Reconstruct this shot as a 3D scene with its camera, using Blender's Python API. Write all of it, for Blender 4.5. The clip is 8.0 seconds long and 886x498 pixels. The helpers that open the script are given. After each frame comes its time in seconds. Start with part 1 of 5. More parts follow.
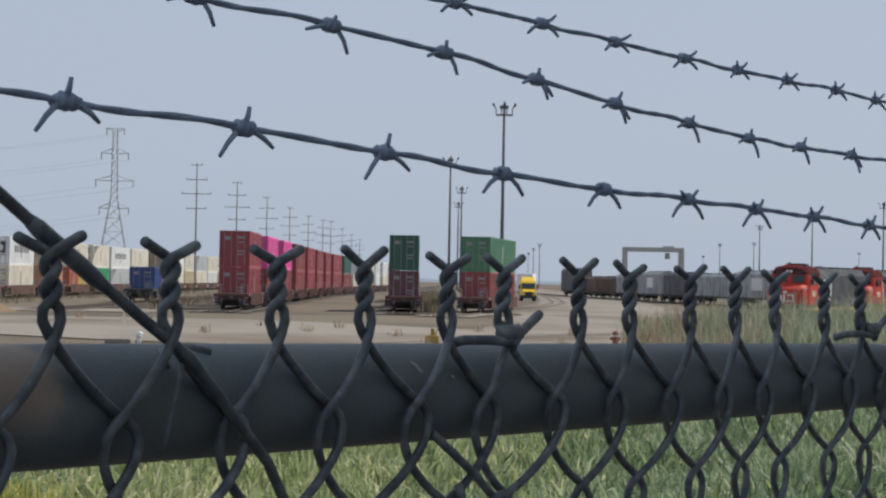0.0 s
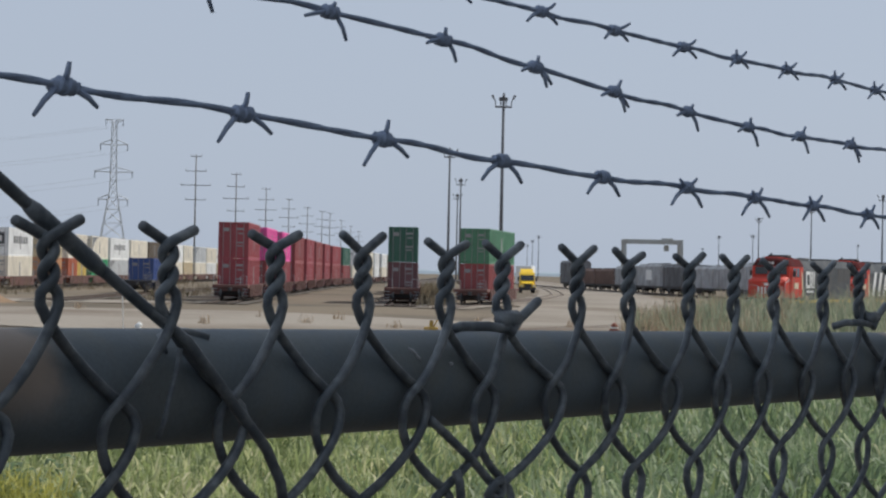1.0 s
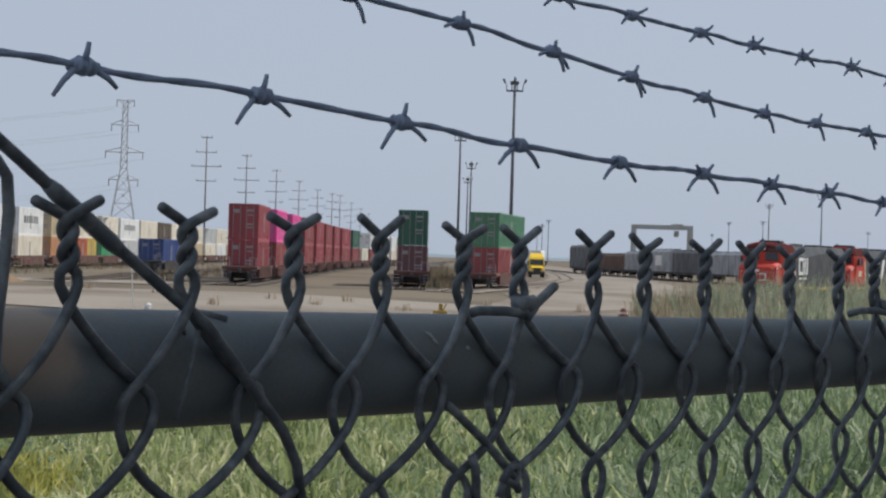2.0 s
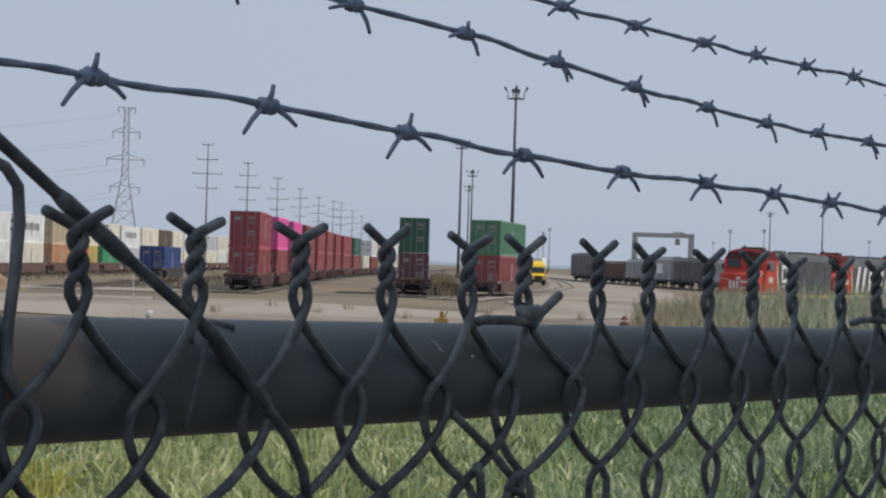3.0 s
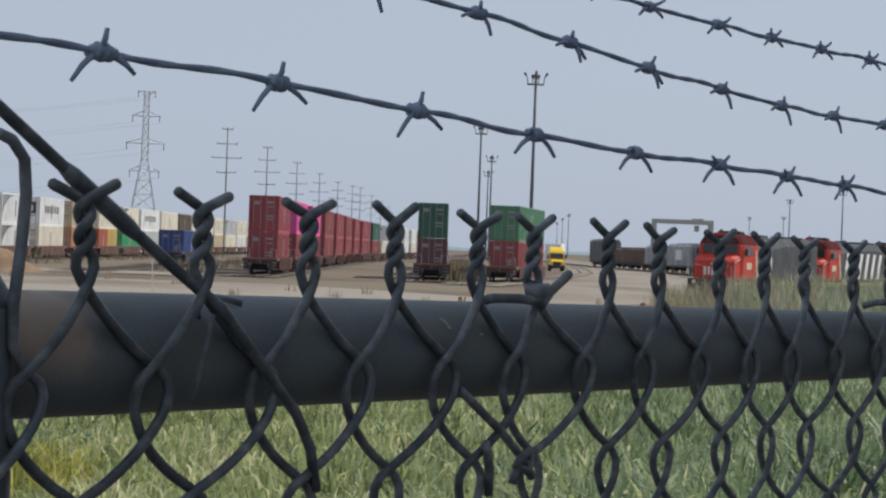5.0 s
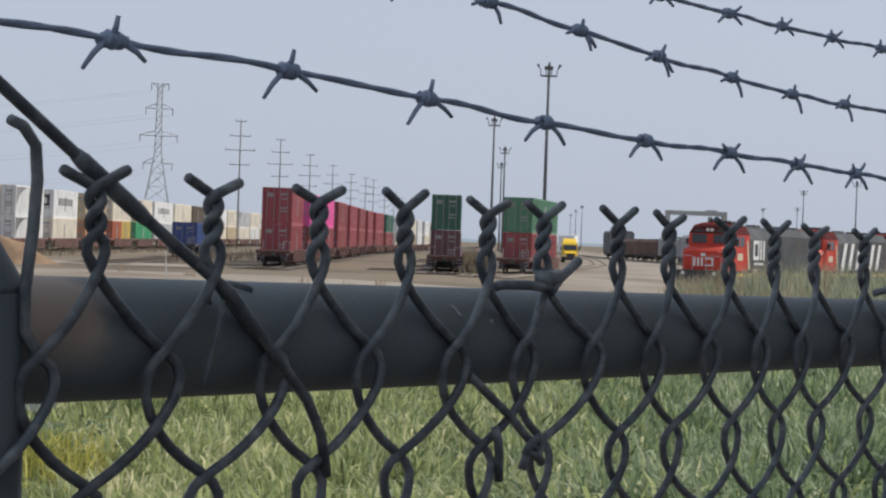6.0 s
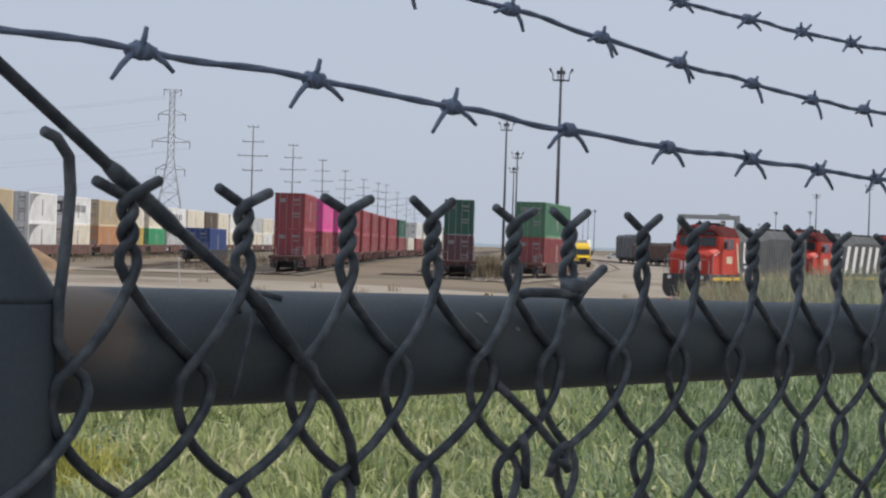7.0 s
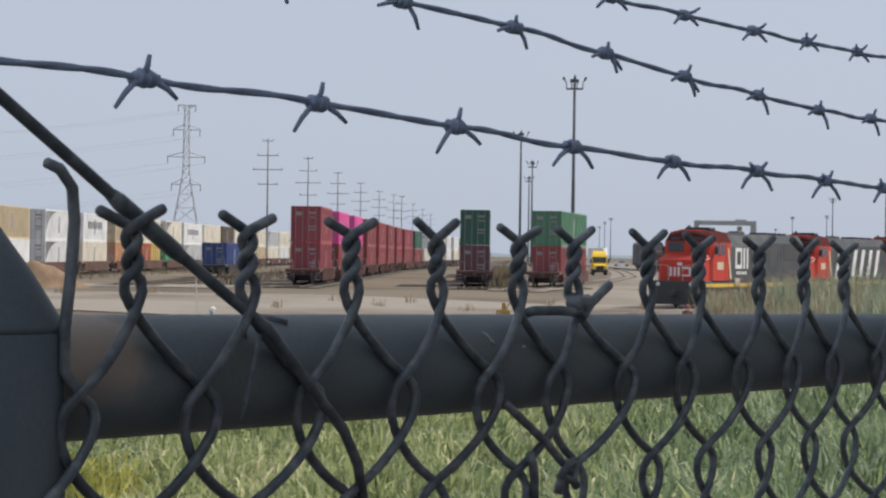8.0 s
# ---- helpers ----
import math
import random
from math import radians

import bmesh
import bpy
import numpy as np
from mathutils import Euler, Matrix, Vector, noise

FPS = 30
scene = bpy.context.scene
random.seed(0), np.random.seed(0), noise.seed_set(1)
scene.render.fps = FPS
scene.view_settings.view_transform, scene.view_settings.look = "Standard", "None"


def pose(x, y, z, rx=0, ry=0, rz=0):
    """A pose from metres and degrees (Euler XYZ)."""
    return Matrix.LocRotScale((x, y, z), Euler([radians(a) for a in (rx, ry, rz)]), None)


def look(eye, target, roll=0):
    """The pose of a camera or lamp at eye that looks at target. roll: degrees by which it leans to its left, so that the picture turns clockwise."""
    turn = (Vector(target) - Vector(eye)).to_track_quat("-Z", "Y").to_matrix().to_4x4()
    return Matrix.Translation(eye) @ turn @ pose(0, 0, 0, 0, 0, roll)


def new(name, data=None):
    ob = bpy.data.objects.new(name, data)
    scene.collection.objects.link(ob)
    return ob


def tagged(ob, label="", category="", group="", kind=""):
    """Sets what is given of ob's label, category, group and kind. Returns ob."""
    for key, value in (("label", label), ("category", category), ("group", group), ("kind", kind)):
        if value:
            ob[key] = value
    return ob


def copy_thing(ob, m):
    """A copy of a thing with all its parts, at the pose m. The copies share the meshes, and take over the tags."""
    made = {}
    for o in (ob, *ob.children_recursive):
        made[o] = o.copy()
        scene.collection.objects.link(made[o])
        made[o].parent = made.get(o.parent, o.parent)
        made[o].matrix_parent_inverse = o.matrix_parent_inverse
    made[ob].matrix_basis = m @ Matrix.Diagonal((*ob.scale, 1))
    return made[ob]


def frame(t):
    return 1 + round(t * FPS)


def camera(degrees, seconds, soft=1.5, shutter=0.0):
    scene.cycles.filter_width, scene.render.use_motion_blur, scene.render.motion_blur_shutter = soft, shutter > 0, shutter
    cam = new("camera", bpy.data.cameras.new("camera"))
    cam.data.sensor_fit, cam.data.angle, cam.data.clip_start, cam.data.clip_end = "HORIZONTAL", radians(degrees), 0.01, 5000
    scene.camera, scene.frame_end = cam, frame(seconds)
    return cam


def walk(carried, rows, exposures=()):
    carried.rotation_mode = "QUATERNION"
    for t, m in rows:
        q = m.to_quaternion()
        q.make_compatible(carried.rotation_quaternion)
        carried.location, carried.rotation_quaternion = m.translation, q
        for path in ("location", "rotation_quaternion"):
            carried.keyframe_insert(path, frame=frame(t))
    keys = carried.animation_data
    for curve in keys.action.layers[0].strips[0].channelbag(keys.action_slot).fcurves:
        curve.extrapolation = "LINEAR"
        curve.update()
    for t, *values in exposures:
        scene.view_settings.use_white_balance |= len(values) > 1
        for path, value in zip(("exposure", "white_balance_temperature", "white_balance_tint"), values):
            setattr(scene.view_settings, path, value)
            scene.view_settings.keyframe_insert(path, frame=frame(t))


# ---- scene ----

# ------------------------------------------------------------------ camera
cam = camera(24.57, 8.0, soft=2.3)
walk(cam, [
    (0, pose(0.0000, 0.0000, 2.7500, 90.875, -1.100, -0.017)),
    (0.5, pose(0.0011, -0.0002, 2.7485, 90.955, -1.074, 0.175)),
    (1, pose(0.0003, 0.0012, 2.7471, 90.645, -1.201, -0.046)),
    (1.5, pose(-0.0029, 0.0026, 2.7457, 90.168, -1.408, 0.113)),
    (1.7, pose(-0.0032, 0.0030, 2.7464, 90.155, -1.601, 0.198)),
    (2.8, pose(-0.0059, -0.0012, 2.7479, 90.336, -1.848, 0.237)),
    (3, pose(-0.0060, -0.0038, 2.7481, 90.387, -1.832, 0.254)),
    (3.5, pose(-0.0043, -0.0078, 2.7485, 90.447, -1.960, 0.331)),
    (4, pose(-0.0060, -0.0092, 2.7462, 90.426, -2.054, 0.577)),
    (4.5, pose(-0.0028, -0.0049, 2.7444, 90.005, -2.063, 0.781)),
    (4.7, pose(-0.0015, -0.0029, 2.7444, 90.017, -2.110, 0.755)),
    (5.8, pose(-0.0001, -0.0074, 2.7426, 89.692, -2.120, 1.030)),
    (6, pose(0.0011, -0.0078, 2.7418, 89.714, -2.044, 1.160)),
    (6.5, pose(-0.0015, -0.0070, 2.7431, 89.758, -2.041, 1.312)),
    (7, pose(-0.0060, -0.0113, 2.7433, 89.838, -1.828, 1.517)),
    (7.5, pose(-0.0031, -0.0157, 2.7433, 89.952, -1.361, 1.702)),
    (8, pose(0.0001, -0.0178, 2.7485, 90.125, -0.845, 1.982)),
], exposures=[(0, 0.0, 6230, 8), (4.5, 0.0, 6230, 8), (6.0, 0.13, 6400, 10), (8, 0.15, 6400, 10)])

# ------------------------------------------------------------------ world and sun
SUN_EL, SUN_ROT = 46.0, 58.0
world = bpy.data.worlds.new("hazy_sky")
scene.world = world
world.use_nodes = True
wn, wl = world.node_tree.nodes, world.node_tree.links
sky = wn.new("ShaderNodeTexSky")
sky.sky_type = "NISHITA"
sky.sun_disc = False
sky.sun_elevation, sky.sun_rotation = radians(SUN_EL), radians(SUN_ROT)
sky.air_density, sky.dust_density, sky.ozone_density = 1.0, 2.5, 1.5
haze = wn.new("ShaderNodeMixRGB")
haze.inputs[0].default_value = 0.91
haze.inputs[2].default_value = (4.68, 5.17, 6.12, 1)
wl.new(sky.outputs[0], haze.inputs[1])
wl.new(haze.outputs[0], wn["Background"].inputs[0])
wn["Background"].inputs[1].default_value = 0.0985

sun = new("sun", bpy.data.lights.new("sun", "SUN"))
sun.data.energy, sun.data.angle, sun.data.color = 4.2, radians(0.6), (1.0, 0.94, 0.85)
sun_way = Vector((math.sin(radians(SUN_ROT)) * math.cos(radians(SUN_EL)),
                  math.cos(radians(SUN_ROT)) * math.cos(radians(SUN_EL)), math.sin(radians(SUN_EL))))
sun.matrix_world = look(sun_way * 50, (0, 0, 0))


# ------------------------------------------------------------------ materials
def material(name, colour, rough=0.6, metal=0.0, second=None, amount=0.35, scale=3.0, fine=40.0,
             bump=0.1, per_object=0.0, spec=0.5):
    """A surface with stains (second colour, coarse noise), grain and fine relief."""
    m = bpy.data.materials.new(name)
    m.use_nodes = True
    n, l = m.node_tree.nodes, m.node_tree.links
    b = n["Principled BSDF"]
    b.inputs["Roughness"].default_value = rough
    b.inputs["Metallic"].default_value = metal
    b.inputs["Specular IOR Level"].default_value = spec
    tc = n.new("ShaderNodeTexCoord")
    coarse, grain = n.new("ShaderNodeTexNoise"), n.new("ShaderNodeTexNoise")
    coarse.inputs["Scale"].default_value, coarse.inputs["Detail"].default_value = scale, 6
    grain.inputs["Scale"].default_value, grain.inputs["Detail"].default_value = fine, 3
    for t in (coarse, grain):
        l.new(tc.outputs["Object"], t.inputs["Vector"])
    ramp = n.new("ShaderNodeValToRGB")
    ramp.color_ramp.elements[0].position, ramp.color_ramp.elements[1].position = 0.42, 0.68
    l.new(coarse.outputs["Fac"], ramp.inputs[0])
    amt = n.new("ShaderNodeMath")
    amt.operation = "MULTIPLY"
    amt.inputs[1].default_value = amount
    l.new(ramp.outputs[0], amt.inputs[0])
    mix = n.new("ShaderNodeMixRGB")
    mix.inputs[1].default_value = (*colour, 1)
    s = second or tuple(c * 0.55 for c in colour)
    mix.inputs[2].default_value = (*s, 1)
    l.new(amt.outputs[0], mix.inputs[0])
    hsv = n.new("ShaderNodeHueSaturation")
    mr = n.new("ShaderNodeMapRange")
    mr.inputs[3].default_value, mr.inputs[4].default_value = 0.82, 1.18
    l.new(grain.outputs["Fac"], mr.inputs[0])
    l.new(mix.outputs[0], hsv.inputs["Color"])
    if per_object:
        oi = n.new("ShaderNodeObjectInfo")
        vr = n.new("ShaderNodeMapRange")
        vr.inputs[3].default_value, vr.inputs[4].default_value = 1 - per_object, 1 + per_object
        l.new(oi.outputs["Random"], vr.inputs[0])
        mul = n.new("ShaderNodeMath")
        mul.operation = "MULTIPLY"
        l.new(vr.outputs[0], mul.inputs[0])
        l.new(mr.outputs[0], mul.inputs[1])
        l.new(mul.outputs[0], hsv.inputs["Value"])
    else:
        l.new(mr.outputs[0], hsv.inputs["Value"])
    l.new(hsv.outputs[0], b.inputs["Base Color"])
    if bump:
        bp = n.new("ShaderNodeBump")
        bp.inputs["Strength"].default_value = bump
        bp.inputs["Distance"].default_value = 0.3 / fine
        l.new(grain.outputs["Fac"], bp.inputs["Height"])
        l.new(bp.outputs[0], b.inputs["Normal"])
    return m


def leaf_material(name, low, high, dry, rough=0.6):
    """Blades and leaves, each with its own shade of green or straw."""
    m = bpy.data.materials.new(name)
    m.use_nodes = True
    n, l = m.node_tree.nodes, m.node_tree.links
    b = n["Principled BSDF"]
    b.inputs["Roughness"].default_value = rough
    g = n.new("ShaderNodeNewGeometry")
    ramp = n.new("ShaderNodeValToRGB")
    e = ramp.color_ramp.elements
    e[0].color, e[1].color = (*low, 1), (*dry, 1)
    mid = e.new(0.6)
    mid.color = (*high, 1)
    tc, patch = n.new("ShaderNodeTexCoord"), n.new("ShaderNodeTexNoise")
    patch.inputs["Scale"].default_value = 0.9
    l.new(tc.outputs["Object"], patch.inputs["Vector"])
    mix = n.new("ShaderNodeMath")
    mix.operation = "MULTIPLY_ADD"
    mix.inputs[1].default_value = 0.55
    l.new(g.outputs["Random Per Island"], mix.inputs[0])
    pr = n.new("ShaderNodeMapRange")
    pr.inputs[1].default_value, pr.inputs[2].default_value = 0.3, 0.7
    pr.inputs[3].default_value, pr.inputs[4].default_value = -0.05, 0.5
    l.new(patch.outputs["Fac"], pr.inputs[0])
    l.new(pr.outputs[0], mix.inputs[2])
    l.new(mix.outputs[0], ramp.inputs[0])
    l.new(ramp.outputs[0], b.inputs["Base Color"])
    tr = n.new("ShaderNodeBsdfTranslucent")
    l.new(ramp.outputs[0], tr.inputs["Color"])
    ms = n.new("ShaderNodeMixShader")
    ms.inputs[0].default_value = 0.5
    l.new(b.outputs[0], ms.inputs[1])
    l.new(tr.outputs[0], ms.inputs[2])
    l.new(ms.outputs[0], n["Material Output"].inputs["Surface"])
    return m


def glass_material(name, colour):
    m = material(name, colour, 0.08, 0.0, amount=0.1, bump=0, spec=0.8)
    return m


M_POST = material("black_pipe_paint", (0.1, 0.12, 0.133), 0.55, 0, (0.12, 0.125, 0.12), 0.5, 22, 500, 0.1, spec=0.2)


def rail_material():
    """Dark pipe paint with two soft tan patches on its upper half."""
    m = material("black_rail_paint", (0.13, 0.155, 0.17), 0.55, 0, (0.16, 0.168, 0.155), 0.6, 35, 420, 0.12, spec=0.2)
    n, l = m.node_tree.nodes, m.node_tree.links
    b = n["Principled BSDF"]
    paint_link = b.inputs["Base Color"].links[0].from_socket
    tc = n.new("ShaderNodeTexCoord")
    dot = n.new("ShaderNodeVectorMath")
    dot.operation = "DOT_PRODUCT"
    dot.inputs[1].default_value = (0.5315, 0.847, 0)
    l.new(tc.outputs["Object"], dot.inputs[0])
    wob = n.new("ShaderNodeTexNoise")
    wob.inputs["Scale"].default_value = 60
    l.new(tc.outputs["Object"], wob.inputs["Vector"])
    jit = n.new("ShaderNodeMath")
    jit.operation = "MULTIPLY_ADD"
    jit.inputs[1].default_value = 0.02
    l.new(wob.outputs["Fac"], jit.inputs[0])
    l.new(dot.outputs["Value"], jit.inputs[2])
    total = None
    for centre in (0.5979 - 0.012, 0.5979 + 1.03):
        off = n.new("ShaderNodeMath")
        off.operation = "SUBTRACT"
        off.inputs[1].default_value = centre + 0.01
        l.new(jit.outputs[0], off.inputs[0])
        ab = n.new("ShaderNodeMath")
        ab.operation = "ABSOLUTE"
        l.new(off.outputs[0], ab.inputs[0])
        mr = n.new("ShaderNodeMapRange")
        mr.interpolation_type = "SMOOTHSTEP"
        mr.inputs[1].default_value, mr.inputs[2].default_value = 0.016, 0.034
        mr.inputs[3].default_value, mr.inputs[4].default_value = 0.75, 0.0
        l.new(ab.outputs[0], mr.inputs[0])
        if total is None:
            total = mr.outputs[0]
        else:
            mx = n.new("ShaderNodeMath")
            mx.operation = "MAXIMUM"
            l.new(total, mx.inputs[0])
            l.new(mr.outputs[0], mx.inputs[1])
            total = mx.outputs[0]
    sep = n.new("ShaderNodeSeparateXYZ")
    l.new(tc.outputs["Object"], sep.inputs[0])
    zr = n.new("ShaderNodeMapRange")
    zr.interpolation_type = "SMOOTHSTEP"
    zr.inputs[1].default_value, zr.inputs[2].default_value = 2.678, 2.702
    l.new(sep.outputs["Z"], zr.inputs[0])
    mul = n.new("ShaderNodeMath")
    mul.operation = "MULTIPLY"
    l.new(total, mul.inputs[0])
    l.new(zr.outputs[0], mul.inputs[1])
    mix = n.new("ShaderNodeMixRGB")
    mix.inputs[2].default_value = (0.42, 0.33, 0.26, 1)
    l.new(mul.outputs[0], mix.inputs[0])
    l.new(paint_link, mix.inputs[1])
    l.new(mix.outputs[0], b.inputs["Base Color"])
    return m


M_RAIL = rail_material()
M_WIRE = material("black_coated_wire", (0.085, 0.1, 0.113), 0.42, 0, (0.3, 0.32, 0.32), 0.45, 110, 600, 0.2, per_object=0.2, spec=0.4)
M_BARB = material("weathered_barb_wire", (0.28, 0.335, 0.44), 0.8, 0.0, (0.21, 0.25, 0.33), 0.4, 80, 500, 0.05, spec=0.03)
M_SOIL = material("yard_soil", (0.175, 0.145, 0.11), 0.95, 0, (0.1, 0.087, 0.072), 0.8, 0.06, 2.5, 0.4, spec=0.05)
M_ROAD = material("pale_gravel_road", (0.265, 0.235, 0.2), 0.95, 0, (0.155, 0.125, 0.098), 0.9, 0.07, 3.0, 0.3, spec=0.05)
M_BALLAST = material("dark_ballast", (0.13, 0.115, 0.1), 0.95, 0, (0.08, 0.07, 0.06), 0.6, 0.4, 8, 0.6, spec=0.05)
M_STEEL = material("rail_steel", (0.2, 0.17, 0.15), 0.5, 0.8, (0.16, 0.08, 0.04), 0.6, 2, 20, 0.1)
M_SLEEPER = material("old_sleeper", (0.09, 0.07, 0.055), 0.9)
M_CAR = material("rusty_wellcar_brown", (0.13, 0.06, 0.05), 0.75, 0, (0.06, 0.04, 0.035), 0.6, 0.9, 12, 0.2)
M_CARGREY = material("grey_wagon", (0.22, 0.225, 0.235), 0.8, 0, (0.13, 0.12, 0.11), 0.6, 0.5, 12, 0.2, per_object=0.25, spec=0.05)
M_DARK = material("grimy_black_steel", (0.05, 0.05, 0.053), 0.7, 0, (0.06, 0.05, 0.04), 0.5, 1.5, 15, 0.2)
M_GALV = material("galvanised_steel", (0.42, 0.43, 0.44), 0.6, 0.2, (0.3, 0.3, 0.3), 0.5, 0.5, 20, 0.1)
M_MAST = material("dull_grey_mast_paint", (0.16, 0.165, 0.175), 0.8, 0, (0.11, 0.11, 0.11), 0.5, 0.5, 20, 0.1, spec=0.05)
M_POLE = material("weathered_timber_pole", (0.2, 0.19, 0.18), 0.9, 0, None, 0.5, 0.8, 10, 0.2)
M_WHITE = material("white_lettering", (0.72, 0.72, 0.7), 0.6, 0, None, 0.15, 2, 20, 0.0)
M_GLASS = glass_material("dark_window_glass", (0.02, 0.025, 0.03))
M_TYRE = material("black_tyre", (0.02, 0.02, 0.02), 0.85)
M_LAMP = material("lamp_lens", (0.7, 0.7, 0.66), 0.2, amount=0.1, bump=0)
M_GRASS = leaf_material("meadow_grass", (0.07, 0.105, 0.04), (0.34, 0.39, 0.165), (0.72, 0.66, 0.42))
M_LUSH = leaf_material("lush_meadow_grass", (0.06, 0.1, 0.045), (0.22, 0.29, 0.15), (0.52, 0.54, 0.38))
M_REED = leaf_material("dry_tall_grass", (0.085, 0.115, 0.066), (0.28, 0.31, 0.21), (0.55, 0.5, 0.37))
M_STALK = leaf_material("brown_seed_stalk", (0.16, 0.115, 0.075), (0.34, 0.26, 0.18), (0.55, 0.44, 0.32))
M_DRYWEED = leaf_material("brown_dry_weed", (0.1, 0.09, 0.055), (0.17, 0.14, 0.095), (0.25, 0.2, 0.14))


# ------------------------------------------------------------------ mesh building
class Geo:
    """Collects vertices and faces of one mesh."""

    def __init__(self):
        self.v, self.f = [], []

    def box(self, x0, x1, y0, y1, z0, z1, bevel=0.0):
        if bevel:
            c = bevel
            prof = [(x0 + c, z0), (x1 - c, z0), (x1, z0 + c), (x1, z1 - c), (x1 - c, z1), (x0 + c, z1), (x0, z1 - c), (x0, z0 + c)]
            inner = [(min(max(x, x0 + c), x1 - c), min(max(z, z0 + c), z1 - c)) for x, z in prof]
            rings = [[(x, y0, z) for x, z in inner], [(x, y0 + c, z) for x, z in prof],
                     [(x, y1 - c, z) for x, z in prof], [(x, y1, z) for x, z in inner]]
            return self.loft(rings)
        return self.loft([[(x0, y0, z0), (x1, y0, z0), (x1, y0, z1), (x0, y0, z1)],
                          [(x0, y1, z0), (x1, y1, z0), (x1, y1, z1), (x0, y1, z1)]])

    def loft(self, rings, caps=True):
        b, k = len(self.v), len(rings[0])
        for r in rings:
            self.v += [tuple(p) for p in r]
        for i in range(len(rings) - 1):
            for j in range(k):
                a, c = b + i * k + j, b + i * k + (j + 1) % k
                self.f.append((a, c, c + k, a + k))
        if caps:
            self.f.append(tuple(range(b + k - 1, b - 1, -1)))
            e = b + (len(rings) - 1) * k
            self.f.append(tuple(range(e, e + k)))
        return self

    def prism(self, outline, axis, a, b):
        """Extrudes an outline of (p, q) along an axis: x: (y, z), y: (x, z), z: (x, y)."""
        put = {"x": lambda p, q, d: (d, p, q), "y": lambda p, q, d: (p, d, q), "z": lambda p, q, d: (p, q, d)}[axis]
        return self.loft([[put(p, q, d) for p, q in outline] for d in (a, b)])

    def tube(self, pts, r, sides=6, caps=True):
        pts = [Vector(p) for p in pts]
        up = Vector((0.31, 0.17, 0.93)).normalized()
        rings = []
        for i, p in enumerate(pts):
            d = (pts[min(i + 1, len(pts) - 1)] - pts[max(i - 1, 0)]).normalized()
            if i == 0:
                if abs(d.dot(up)) > 0.9:
                    up = Vector((1, 0.2, 0))
                s = d.cross(up).normalized()
            s = (s - d * s.dot(d)).normalized()
            t = d.cross(s)
            rr = r[i] if isinstance(r, (list, tuple)) else r
            rings.append([p + (s * math.cos(a) + t * math.sin(a)) * rr for a in (2 * math.pi * j / sides for j in range(sides))])
        return self.loft(rings, caps)

    def disc(self, c, axis, r, w, sides=16):
        """A wheel-like cylinder about an axis direction, w thick."""
        c, axis = Vector(c), Vector(axis).normalized()
        return self.tube([c - axis * w / 2, c + axis * w / 2], r, sides)

    def data(self, name, mat, smooth=False):
        me = bpy.data.meshes.new(name)
        me.from_pydata(self.v, [], self.f)
        me.materials.append(mat)
        if smooth:
            me.polygons.foreach_set("use_smooth", [True] * len(me.polygons))
        return me


def part(name, geo, mat, parent, label="", smooth=False):
    """One mesh object under a thing or a part."""
    ob = new(name, geo if isinstance(geo, bpy.types.Mesh) else geo.data(name, mat, smooth))
    ob.parent = parent
    return tagged(ob, label)


def thing(name, label, category, group="", m=None, kind=""):
    ob = new(name)
    ob.empty_display_size = 0.1
    if m is not None:
        ob.matrix_basis = m
    return tagged(ob, label, category, group, kind)


def structure(name, geo, mat, label, category="", smooth=False):
    return tagged(new(name, geo.data(name, mat, smooth)), label, category or name.replace("_", " "), kind="structure")


# ------------------------------------------------------------------ ground
def rise(x, y):
    """Height of the ground: a low bank carries the fence and falls to the level yard."""
    d = (x + 0.579) * -0.847 + (y - 0.125) * 0.5315   # metres beyond the fence line
    s = min(max((d - 1.0) / 11.0, 0.0), 1.0)
    q = abs((x - 25.88) * 0.9026 - (y - 155.3) * 0.4305)   # metres from the locomotive track
    k = min(max((22.0 - q) / 19.0, 0.0), 1.0)
    return 0.86 * (1 - s * s * (3 - 2 * s)) - (0.38 * k * k * (3 - 2 * k) if y > 60 else 0.0)


def build_ground():
    g = Geo()
    xs = [-3000, -900, -300, -120, -60, -40] + list(range(-30, 61, 2)) + [70, 80, 90, 120, 300, 900, 3000]
    ys = [-600, -120, -40, -20] + list(range(-10, 60, 2)) + list(range(60, 260, 4)) + [280, 330, 400, 900, 2000, 4500]
    for y in ys:
        for x in xs:
            g.v.append((x, y, rise(x, y)))
    w = len(xs)
    for j in range(len(ys) - 1):
        for i in range(w - 1):
            g.f.append((j * w + i, j * w + i + 1, (j + 1) * w + i + 1, (j + 1) * w + i))
    structure("ground", g, M_SOIL, "bare brown soil of a rail yard", "ground", True)


